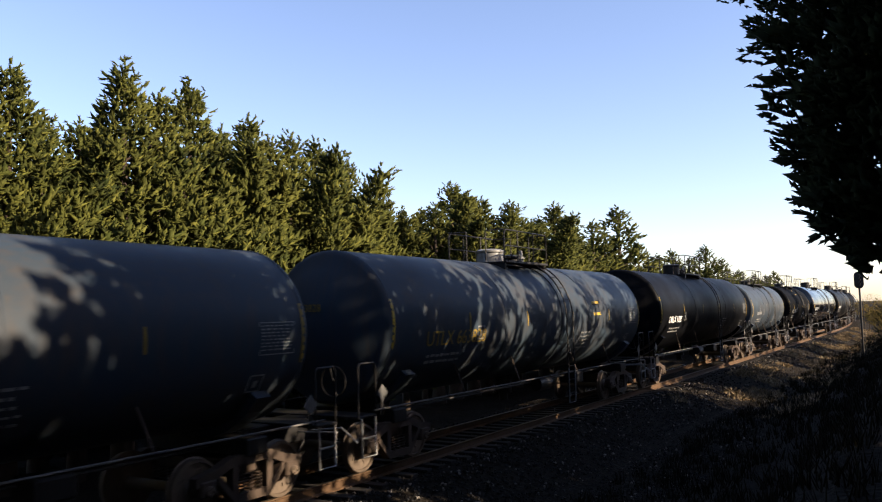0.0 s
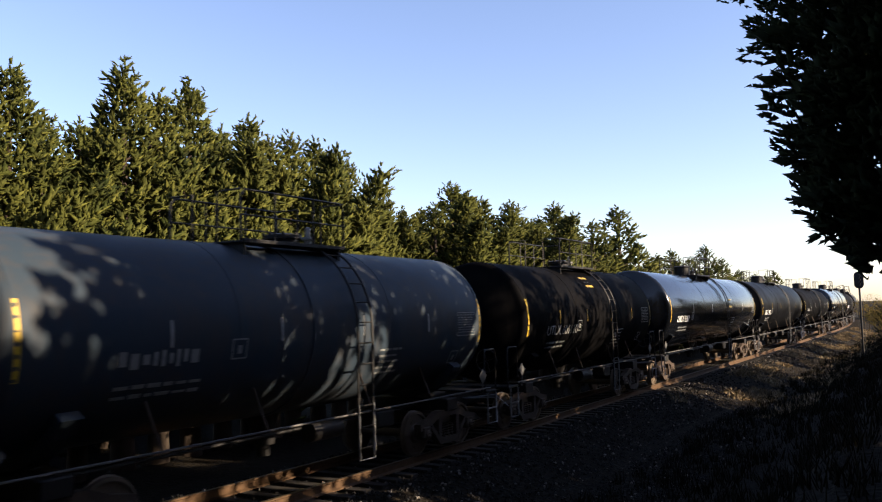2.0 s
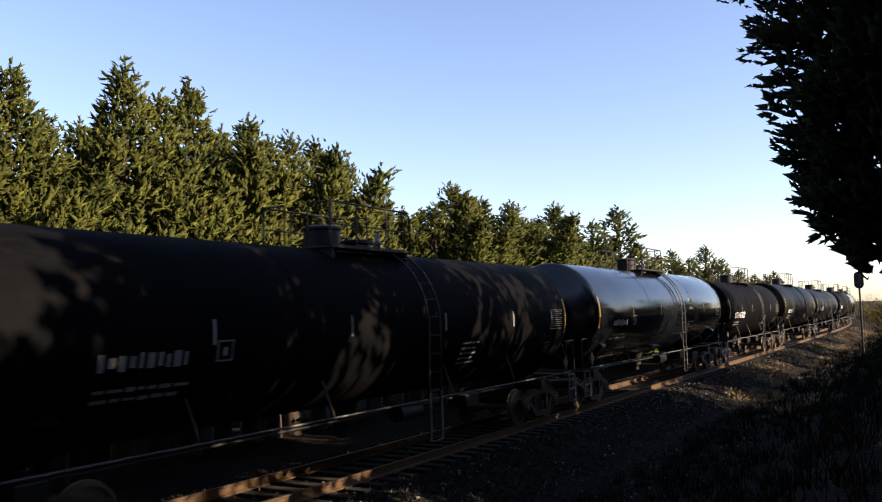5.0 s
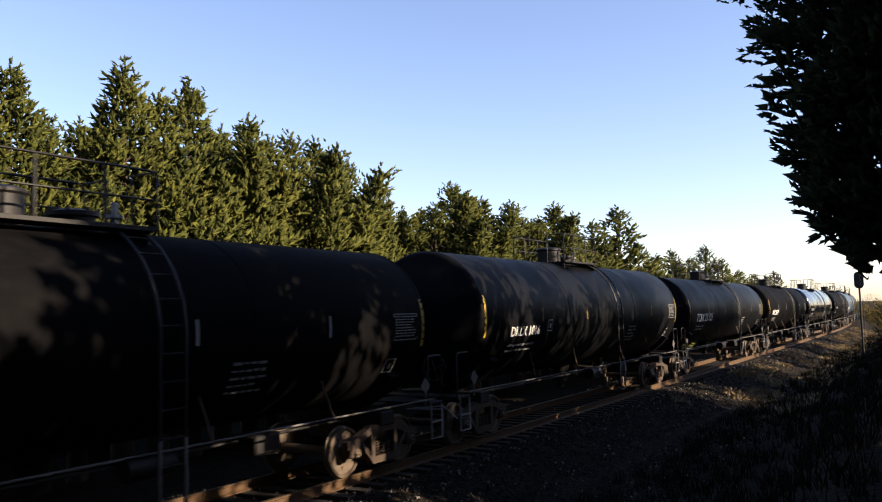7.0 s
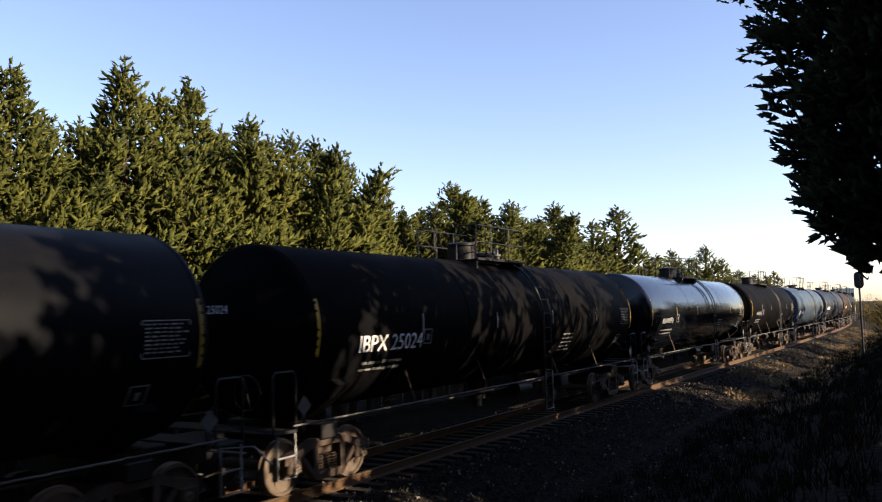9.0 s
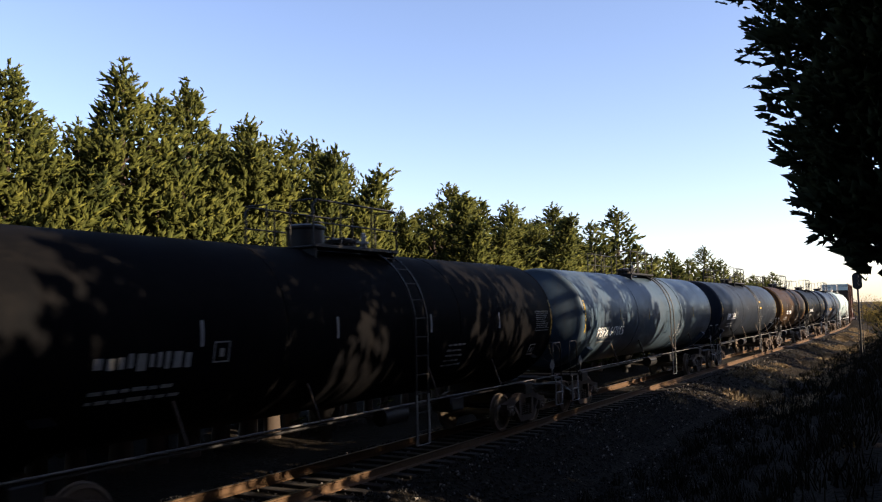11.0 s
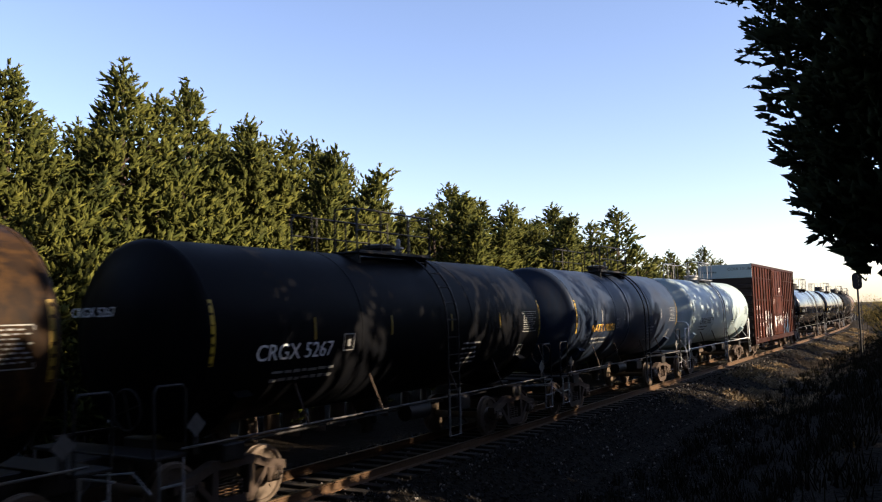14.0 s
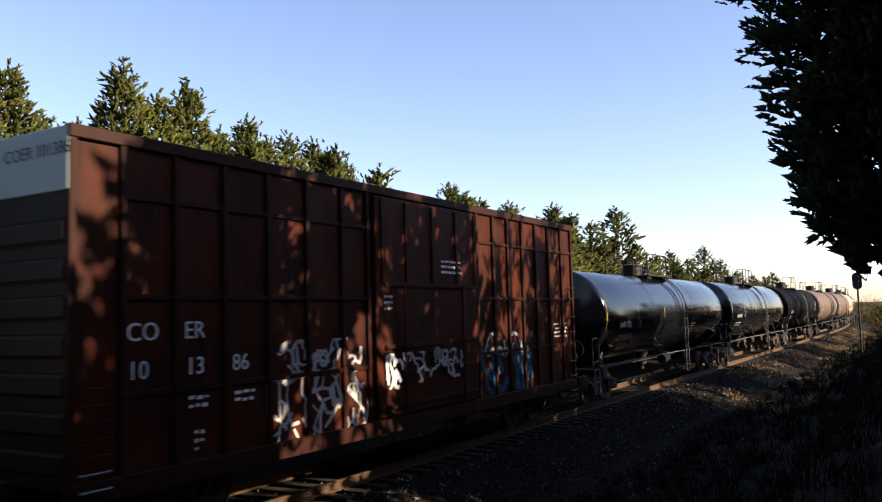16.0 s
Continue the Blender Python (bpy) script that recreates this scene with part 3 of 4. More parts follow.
def wheelset_mesh():
    def make():
        bm = bmesh.new()
        for side in (-1, 1):
            prof = [(0.690, 0.0), (0.690, 0.475), (0.712, 0.475), (0.722, 0.46), (0.806, 0.452), (0.812, 0.40), (0.775, 0.39), (0.765, 0.20), (0.80, 0.17), (0.80, 0.10)]
            lathe(bm, [(side * a, max(r, 0.001)) for a, r in prof], "x", 28)
            lathe(bm, [(side * 0.79, 0.09), (side * 1.10, 0.085), (side * 1.12, 0.07)], "x", 12)
            for k in range(3):
                a = k * 2.094
                lathe(bm, [(side * 1.115, 0.018), (side * 1.145, 0.018)], "x", 6, (0, 0.045 * math.cos(a), 0.045 * math.sin(a)))
            for k in range(5):
                a = k * 1.2566
                box(bm, min(side * 0.768, side * 0.785), max(side * 0.768, side * 0.785), 0.28 * math.cos(a) - 0.03, 0.28 * math.cos(a) + 0.03, 0.28 * math.sin(a) - 0.03, 0.28 * math.sin(a) + 0.03)
        lathe(bm, [(-0.7, 0.085), (0.7, 0.085)], "x", 12)
        return finish(bm, True, 40)
    return stored("wheelset", make)


def side_frame_mesh():
    """Cast three-piece truck side: arched top chord, window openings, pedestal jaws."""
    def make():
        bm = bmesh.new()
        x0, x1 = 0.90, 1.06
        def bar(pts, h):
            for (ya, za), (yb, zb) in zip(pts, pts[1:]):
                vs = [bm.verts.new((x, y, z + d)) for x in (x0, x1) for y, z in ((ya, za), (yb, zb)) for d in (-h, h)]
                for q in ((0, 1, 3, 2), (4, 6, 7, 5), (0, 4, 5, 1), (2, 3, 7, 6), (0, 2, 6, 4), (1, 5, 7, 3)):
                    bm.faces.new([vs[i] for i in q])
        bar(((-1.12, 0.60), (-0.72, 0.68), (-0.40, 0.80), (0.40, 0.80), (0.72, 0.68), (1.12, 0.60)), 0.07)
        bar(((-0.70, 0.60), (-0.36, 0.24), (0.36, 0.24), (0.70, 0.60)), 0.065)
        for y in (-0.36, 0.36):
            box(bm, x0, x1, y - 0.06, y + 0.06, 0.25, 0.78)
        for s in (-1, 1):
            box(bm, x0 - 0.01, x1 + 0.02, s * 0.89 - 0.16, s * 0.89 + 0.16, 0.37, 0.62, 0.03)
        return finish(bm)
    return stored("side_frame", make)


def spring_mesh():
    def make():
        bm = bmesh.new()
        tube(bm, [(0.98 + 0.055 * math.cos(t), 0.055 * math.sin(t), 0.31 + 0.25 * t / 31.4) for t in np.linspace(0, 31.4, 36)], 0.017, 4)
        return finish(bm, True, 60)
    return stored("spring", make)


def add_truck(car, y):
    truck = obj("truck", stored("bolster", lambda: box_mesh(-0.95, 0.95, -0.2, 0.2, 0.56, 0.78, 0.03)), M_TRUCK, car, (0, y, 0), "rusty cast steel three-piece truck")
    for s in (1, -1):
        obj("side_frame", side_frame_mesh(), M_TRUCK, truck, pose(0, 0, 0, 0, 0, 0 if s == 1 else 180))
        for y in (-0.17, 0.0, 0.17):
            obj("spring", spring_mesh(), M_TRUCK, truck, pose(0, y, 0, 0, 0, 0 if s == 1 else 180))
        obj("brake_beam", box_mesh(-0.75, 0.75, 0.36, 0.42, 0.36, 0.44, 0.01), M_FRAME, truck, pose(0, 0, 0, 0, 0, 0 if s == 1 else 180))
    for s, rows in ((-1, FRONT_WHEELSETS), (1, REAR_WHEELSETS)):
        w = obj("wheelset", wheelset_mesh(), M_WHEEL, truck, (0, s * 0.89, WHEEL_RADIUS), "worn steel wheels on one axle")
        rows.append(w)


def coupler_mesh():
    def make():
        bm = bmesh.new()
        box(bm, -0.08, 0.08, -0.75, 0.0, 0.78, 0.95, 0.02)
        box(bm, -0.17, 0.14, -0.98, -0.70, 0.72, 1.0, 0.05)
        box(bm, 0.06, 0.20, -1.06, -0.86, 0.74, 0.98, 0.04)
        return finish(bm)
    return stored("coupler", make)


def hose_mesh():
    return tube_mesh("hose", [(0.3, -0.1, 0.85), (0.32, -0.35, 0.8), (0.3, -0.6, 0.5), (0.22, -0.85, 0.36), (0.1, -1.0, 0.42)], r=0.025)


def tank_mesh(length, radius):
    """Shell with dished heads, lengthwise courses."""
    def make():
        bm = bmesh.new()
        h = length / 2
        head, knuckle = radius * 0.26, 0.16
        rim = radius - knuckle
        near = [(head * (1 - (k / 6) ** 2) + knuckle * 0.9, max(0.001, rim * k / 6)) for k in range(7)]
        near += [(knuckle * 0.9 * math.cos(a), rim + knuckle * math.sin(a)) for a in (0.35, 0.7, 1.05, 1.35, math.pi / 2)]
        prof = [(-h - a, r) for a, r in near] + [(-h * 0.5, radius), (0, radius), (h * 0.5, radius)] + [(h + a, r) for a, r in near[::-1]]
        lathe(bm, prof, "y", 72, cap=False)
        return finish(bm, True, 60)
    return stored(("tank", length, radius), make)


def band_mesh(radius, wide=0.09, proud=0.012):
    def make():
        bm = bmesh.new()
        lathe(bm, [(-wide / 2, radius - 0.02), (-wide / 2, radius + proud), (wide / 2, radius + proud), (wide / 2, radius - 0.02)], "y", 64, cap=False)
        return finish(bm, True, 30)
    return stored(("band", radius, wide), make)


def arc(radius, a0, a1, n, y=0.0):
    return [(radius * math.cos(t), y, radius * math.sin(t)) for t in np.linspace(a0, a1, n)]


def add_ladder(car, y, radius, mid, mat, lowest=0.55, bracket=True):
    """Side ladder that follows the shell from the walkway to below the sill."""
    rr = radius + 0.13
    def rail(dy):
        return [(rr * math.cos(t), y + dy, mid + rr * math.sin(t)) for t in np.linspace(1.25, 0.0, 12)] + [(rr, y + dy, mid - 0.6), (rr - 0.02, y + dy, lowest)]
    for dy in (-0.21, 0.21):
        obj("ladder_rail", tube_mesh(("lr", y, radius, mid, lowest, dy), rail(dy), r=0.024), mat, car)
    path = rail(0)
    lens = [0]
    for p, q in zip(path, path[1:]):
        lens.append(lens[-1] + (Vector(q) - Vector(p)).length)
    d, rung = 0.1, tube_mesh("rung", [(0, -0.21, 0), (0, 0.21, 0)], r=0.014)
    while d < lens[-1]:
        i = max(k for k in range(len(lens)) if lens[k] <= d)
        i = min(i, len(path) - 2)
        f = (d - lens[i]) / max(1e-6, lens[i + 1] - lens[i])
        obj("rung", rung, mat, car, Vector(path[i]).lerp(Vector(path[i + 1]), f))
        d += 0.36
    foot = [(0, -0.21, 0.95), (0, -0.21, 0), (0, 0.21, 0), (0, 0.21, 0.95)]
    obj("ladder_foot", tube_mesh("ladder_foot", foot, r=0.022), M_GREYFIT, car, (rr + 0.0, y, lowest - 0.1), "bare metal foot of the ladder")


def add_walkway(car, radius, mid, mat, style, at=0.0):
    top = mid + radius - 0.105
    w, l = 0.82, {"wide": 1.7, "silver": 1.25}.get(style, 1.3)
    plate = M_FRAME if style != "silver" else M_GREYFIT
    for s in (-1, 1):
        obj("walkway_board", box_mesh(-0.22, 0.22, -l, l, -0.035, 0.0, 0.008), plate, car, (s * (w - 0.2), at, top + 0.10))
        obj("walkway_board", box_mesh(-w + 0.43, w - 0.43, -0.2, 0.2, -0.034, 0.001, 0.008), plate, car, (0, at + s * (l - 0.2), top + 0.10))
        obj("toe_plate", box_mesh(-0.012, 0.012, -l, l, -0.035, 0.025, 0.004), plate, car, (s * (w + 0.035), at, top + 0.10))
        for y in (-l + 0.1, l - 0.1):
            obj("bracket", box_mesh(-0.3, 0.3, -0.03, 0.03, -0.28, -0.036), plate, car, (s * (w - 0.32), at + y, top + 0.10))
    hr = 0.82
    for s in (1, -1):
        x = s * w
        run = [(x, -l, 0), (x, -l, hr - 0.1), (x, -l + 0.1, hr), (x, l - 0.1, hr), (x, l, hr - 0.1), (x, l, 0)]
        obj("handrail", tube_mesh(("hr", s, l), run, r=0.021), mat, car, (0, at, top + 0.1))
        if style != "silver":
            obj("middle_rail", tube_mesh(("mr", s, l), [(x, -l, hr * 0.5), (x, l, hr * 0.5)], r=0.016), mat, car, (0, at, top + 0.1))
        for y in (-l * 0.4, l * 0.35):
            obj("rail_post", tube_mesh(("rp", s), [(x, 0, 0), (x, 0, hr)], r=0.019), mat, car, (0, at + y, top + 0.1))
    for y in (-l, l):
        for s in (-1, 1):
            obj("end_handrail", tube_mesh(("ehr", s), [(s * w, 0, hr), (s * w * 0.35, 0, hr), (s * w * 0.35, 0, 0)], r=0.019), mat, car, (0, at + y, top + 0.1))
    def dome():
        bm = bmesh.new()
        lathe(bm, [(-0.15, 0.36), (0.40, 0.36), (0.43, 0.39), (0.47, 0.39), (0.51, 0.30), (0.53, 0.05)], "z", 22)
        return finish(bm, True, 30)
    def manway():
        bm = bmesh.new()
        lathe(bm, [(-0.15, 0.30), (0.2, 0.30), (0.2, 0.36), (0.26, 0.36), (0.30, 0.2), (0.31, 0.02)], "z", 18)
        for k in range(8):
            a = k * math.pi / 4
            lathe(bm, [(0.18, 0.03), (0.31, 0.03)], "z", 6, (0.33 * math.cos(a), 0.33 * math.sin(a), 0))
        return finish(bm, True, 30)
    def valve():
        bm = bmesh.new()
        lathe(bm, [(-0.15, 0.07), (0.2, 0.07), (0.2, 0.12), (0.25, 0.12), (0.25, 0.05), (0.42, 0.05), (0.44, 0.01)], "z", 12)
        return finish(bm, True, 30)
    if style not in ("silver", "flat"):
        obj("valve_housing", stored("dome", dome), M_GREYFIT if style == "grey" else mat, car, (0, at - 0.55 if style != "low" else at + 0.3, top + {"low": -0.2, "grey": -0.03}.get(style, 0.06)), "round protective valve housing")
    obj("manway", stored("manway", manway), M_FRAME if style != "silver" else M_GREYFIT, car, (0, at + 0.55, top + 0.08), "bolted round manway cover")
    obj("safety_valve", stored("valve", valve), M_GREYFIT, car, (0.1, at + 1.15, top + 0.1))


def tank_car(spec):
    """One tank car; spec names its paint, size, stencils and fittings."""
    u0, u1 = spec["span"]                     # ends of the neighbouring shells
    whole = u1 - u0
    length = round(whole - spec.get("gap", 2.4), 2)    # straight part of the shell
    radius, mid = spec.get("radius", 1.50), spec.get("mid", 2.72)
    car = new("tank_car")
    tagged(car, spec["label"], "tank car", "tank cars of the freight train")
    centre = u1 - 0.3 - length / 2            # straight part of the shell ends just short of u1
    mat = PAINTS[spec["paint"]]
    fit = {"white": M_GREYFIT}.get(spec["paint"], M_FRAME)
    half = length / 2
    obj("tank", tank_mesh(length, radius), mat, car, (0, 0, mid))
    for y in (-half + 0.02, -half * 0.36, half * 0.36, half - 0.02):
        obj("weld_band", band_mesh(radius, 0.05, 0.006), mat, car, (0, y, mid))
    for y in spec.get("straps", ()):
        obj("strap", band_mesh(radius, 0.12, 0.02), mat, car, (0, y * half, mid))
    # underframe
    car_half = half + 0.95
    for s in (-1, 1):
        obj("stub_sill", box_mesh(-0.33, 0.33, -1.35, 0.25, 0.72, 1.12, 0.02), M_FRAME, car, (0, s * (half + 0.72), 0))
        obj("body_bolster", box_mesh(-1.12, 1.12, -0.22, 0.22, 0.84, 1.10, 0.02), M_FRAME, car, (0, s * (half - 0.75), 0))
    def saddle():
        bm = bmesh.new()
        for k in range(10):
            a0, a1 = [-math.pi / 2 + (-1 + 2 * (k + j) / 10) * 0.95 for j in (0, 1)]
            vs = [bm.verts.new((r * math.cos(a), y, r * math.sin(a))) for y in (-0.16, 0.16) for r, a in ((radius + 0.005, a0), (radius + 0.16, a0), (radius + 0.16, a1), (radius + 0.005, a1))]
            for q in ((0, 1, 2, 3), (7, 6, 5, 4), (1, 5, 6, 2), (0, 3, 7, 4), (0, 4, 5, 1), (3, 2, 6, 7)):
                bm.faces.new([vs[i] for i in q])
        bmesh.ops.remove_doubles(bm, verts=bm.verts, dist=0.0005)
        return finish(bm)
    ty = round(car_half - 1.75, 2)
    for s in (-1, 1):
        obj("saddle", stored(("saddle", radius), saddle), mat, car, (0, s * ty, mid))
        add_truck(car, s * ty)
        turn = 0 if s == -1 else 180
        obj("end_platform", box_mesh(-1.35, 1.35, -0.28, 0.28, 1.10, 1.15, 0.01), fit, car, (0, s * (half + 0.62), 0))
        obj("coupler", coupler_mesh(), M_TRUCK, car, pose(0, s * (half + 0.65), 0, 0, 0, turn), "rusty knuckle coupler")
        obj("air_hose", hose_mesh(), M_FRAME, car, pose(0, s * (half + 0.75), 0, 0, 0, turn))
        for x in (-1, 1):
            y = s * (half + 0.62)
            grab = [(0, -0.26, 1.12), (0, -0.26, 2.0), (0, -0.2, 2.07), (0, 0.2, 2.07), (0, 0.26, 2.0), (0, 0.26, 1.12)]
            obj("end_handrail", tube_mesh("endrail", grab, r=0.021), M_HANDRAIL if spec.get("bright_rails") else fit, car, (x * 1.33, y, 0))
            st = [(0, -0.2, 1.1), (0, -0.2, 0.42), (0, 0.2, 0.42), (0, 0.2, 1.1)]
            obj("step", tube_mesh("step", st, [(0, -0.2, 0.75), (0, 0.2, 0.75)], r=0.02), M_GREYFIT, car, (x * 1.36, y, 0), "sill step worn to bare metal")
        if spec.get("bright_rails"):
            hoop = [(-1.38, 0, 1.12), (-1.38, 0, 2.22), (-1.28, 0, 2.32), (1.28, 0, 2.32), (1.38, 0, 2.22), (1.38, 0, 1.12)]
            obj("end_hoop", tube_mesh("endhoop", hoop, r=0.028), M_HANDRAIL, car, (0, s * (half + 0.55), 0), "pale pipe railing across the end")
            for x in (-1, 1):
                obj("end_brace", tube_mesh(("brace", x), [(x * 0.55, 0, 2.30), (x * 1.30, 0, 1.16)], r=0.024), M_HANDRAIL, car, (0, s * (half + 0.55), 0))
        obj("uncoupling_lever", tube_mesh("lever", [(-1.3, 0, 0.95), (-0.5, -0.12, 0.9), (0.5, -0.12, 0.9), (1.0, 0, 0.95), (1.36, 0, 0.70)], r=0.016), M_GREYFIT, car, pose(0, s * (half + 0.95), 0, 0, 0, turn))
    def wheel():
        bm = bmesh.new()
        pts = [(0.28 * math.cos(t), 0, 0.28 * math.sin(t)) for t in np.linspace(0, 6.283, 18)]
        tube(bm, pts, 0.016, 5)
        for t in (0.3, 1.87, 3.44, 5.0):
            tube(bm, [(0, 0, 0), (0.28 * math.cos(t), 0, 0.28 * math.sin(t))], 0.012, 4)
        return finish(bm, True, 60)
    if not spec.get("bright_rails"):
        obj("brake_wheel", stored("brake_wheel", wheel), M_FRAME, car, (0.75, -half - 0.85, 1.75))
    # long running rail below the shell, with stays
    side_run = [(1.40, -half - 0.5, 1.22), (1.40, half + 0.5, 1.22)]
    # near rail lighter than the far one: its lit line is in the colour
    obj("side_rail", tube_mesh(("siderail", half, 1), side_run, r=0.023 if spec.get("bright_rails") else 0.018), M_HANDRAIL if spec.get("bright_rails") else M_PIPE_LIT, car)
    obj("side_rail", tube_mesh(("siderail", half, -1), [(-p[0], p[1], p[2]) for p in side_run], r=0.026), M_TRUCK, car)
    stay = tube_mesh(("stay", radius, mid), [(1.40, 0, 1.22), (radius * math.cos(-0.62), -0.1, mid + radius * math.sin(-0.62))], r=0.02)
    for y in (-0.62, -0.25, 0.25, 0.62):
        obj("stay", stay, M_TRUCK, car, (0, y * half, 0))
    def gear():
        bm = bmesh.new()
        lathe(bm, [(-0.45, 0.18), (0.35, 0.18), (0.42, 0.10)], "y", 14, (0.5, half * 0.2, 0.88))
        box(bm, 0.2, 0.75, half * 0.5 - 0.3, half * 0.5 + 0.3, 0.72, 1.05, 0.04)
        tube(bm, [(0.35, -half, 0.95), (0.35, half, 0.95)], 0.03, 6)
        return finish(bm, True, 40)
    obj("brake_gear", stored(("gear", half), gear), M_FRAME, car)
    def outlet():
        bm = bmesh.new()
        lathe(bm, [(0.55, 0.12), (0.75, 0.12), (0.75, 0.22), (1.0, 0.22), (mid - radius + 0.1, 0.34)], "z", 14, (0, 0, 0))
        return finish(bm, True, 40)
    obj("bottom_outlet", stored(("outlet", mid, radius), outlet), M_FRAME, car)
    # top fittings and ladder
    style = spec.get("style", "std")
    add_walkway(car, radius, mid, M_GREYFIT if style == "silver" else M_FRAME, style, spec.get("top_at", 0.0))
    ly = spec.get("ladder", 0.9)
    add_ladder(car, ly, radius, mid, M_GREYFIT if style == "silver" else M_FRAME)
    # stencils on the viewer's side
    seed = spec.get("seed", 1)
    ink = M_BLACKTXT if spec["paint"] in ("white", "beige") else M_STENCIL
    ink2 = spec.get("ink") or (M_BLACKTXT if ink == M_BLACKTXT else M_WHITE)
    mk = spec.get("mark")
    if mk:
        t = lettering(mk, spec.get("mark_size", 0.32))
        obj("reporting_mark", bend(("t", mk), t, radius, spec.get("mark_turn", -0.30)), ink2, car, (0, -half + spec.get("mark_at", 1.15), mid), "stencilled reporting mark")
        small = lettering(mk, 0.15)
        obj("head_mark", stored(("head", mk), lambda: turned_to_head(small)), ink2, car, (-0.95, -half - radius * 0.26 - 0.145, mid + 0.30))
    else:
        b = bars_mesh("mark", 1, 1.5, 0.24, 0.1, seed, 11)
        obj("stencil", bend(("mb", seed), b, radius, -0.28), spec.get("ink") or ink, car, (0, -half + 1.35, mid), "illegible stencilled mark")
    b = bars_mesh("data", 2, 1.5, 0.07, 0.07, seed + 1, 6)
    obj("stencil", bend(("db", seed), b, radius, -0.47), ink, car, (0, -half + 1.35, mid))
    b = bars_mesh("consol", 8, 0.70, 0.026, 0.026, seed % 3 + 2, 6, 0.014)
    obj("stencil_panel", bend(("cb", seed % 3), b, radius, 0.10), ink, car, (0, half - 0.98, mid), "outlined consolidated stencil panel")
    b = bars_mesh("mid", 5, 0.75, 0.05, 0.07, seed % 4 + 5, 4)
    obj("stencil", bend(("sb", seed % 4), b, radius, -0.32), ink, car, (0, half * 0.30, mid))
    def outline():
        bm = bmesh.new()
        for y0, y1, z0, z1 in ((0, 0.30, 0, 0.02), (0, 0.30, 0.28, 0.30), (0, 0.02, 0.02, 0.28), (0.28, 0.30, 0.02, 0.28), (0.11, 0.19, 0.08, 0.20)):
            box(bm, 0.003, 0.007, y0, y1, z0, z1)
        return finish(bm)
    sq = stored("outline", outline)
    obj("stencil", bend("sq1", sq, radius, -0.26), ink, car, (0, -half + spec.get("mark_at", 1.15) + 2.1, mid))
    obj("stencil", bend("sq2", sq, radius, -0.62), ink, car, (0, half - 1.1, mid))
    if spec.get("plate"):
        def plate():
            bm = bmesh.new()
            box(bm, 0.004, 0.008, 0, 0.55, 0, 0.42)
            return finish(bm)
        obj("warning_panel", bend(("plate", spec.get("plate_angle", 0.02)), stored("plate", plate), radius, spec.get("plate_angle", 0.02)), M_YELLOW, car, (0, half * spec["plate"], mid), "yellow warning panel")
        pb = bars_mesh("pl", 2, 0.45, 0.05, 0.09, 9, 4)
        obj("stencil", bend(("plb", spec.get("plate_angle", 0.02)), pb, radius + 0.006, spec.get("plate_angle", 0.02) + 0.2), M_BLACKTXT, car, (0, half * spec["plate"] + 0.05, mid))
    def strip(wide, pieces):
        bm = bmesh.new()
        rings = [[bm.verts.new((x, y, -0.06 * pieces + 0.12 * k)) for x, y in ((0.003, -wide), (0.006, -wide), (0.006, wide), (0.003, wide))] for k in range(pieces + 1)]
        for q, r in zip(rings, rings[1:]):
            for k in range(4):
                bm.faces.new((q[k], q[(k + 1) % 4], r[(k + 1) % 4], r[k]))
        bm.faces.new(rings[0][::-1])
        bm.faces.new(rings[-1])
        return finish(bm)
    for k in range(6):
        y = (-0.995 + 0.398 * k) * half
        first = k in (0, 5)
        st = stored(("strip", first), lambda: strip(0.036 if first else 0.026, 8 if first else 3))
        tint = M_BLACKTXT if spec["paint"] == "white" else M_YELLOW if k == 0 else M_DULL if first or spec.get("yellow") or seed % 2 == 0 else M_STENCIL
        obj("reflector_strip", bend(("strip", first), st, radius, 0.02), tint, car, (0, y, mid))
    def placard():
        bm = bmesh.new()
        box(bm, -0.004, 0.004, -0.12, 0.12, -0.12, 0.12)
        bmesh.ops.rotate(bm, verts=bm.verts, cent=(0, 0, 0), matrix=Matrix.Rotation(math.pi / 4, 3, "X"))
        return finish(bm)
    for s in (-1, 1):
        obj("placard", stored("placard", placard), M_PLACARD, car, (1.37, s * (half + 0.2), 1.5), "diamond hazard placard")
        obj("placard_post", box_mesh(1.345, 1.36, -0.05, 0.05, 1.1, 1.5), M_FRAME, car, (0, s * (half + 0.2), 0))
    return car, centre


def turned_to_head(me):
    """Side lettering turned to face the near end of the car."""
    bm = bmesh.new()
    bm.from_mesh(me)
    for v in bm.verts:
        v.co = Vector((v.co.y, -v.co.x, v.co.z))
    return finish(bm)


BOX_LENGTH, BOX_HALF, BOX_TOP = 15.65, 1.48, 5.33


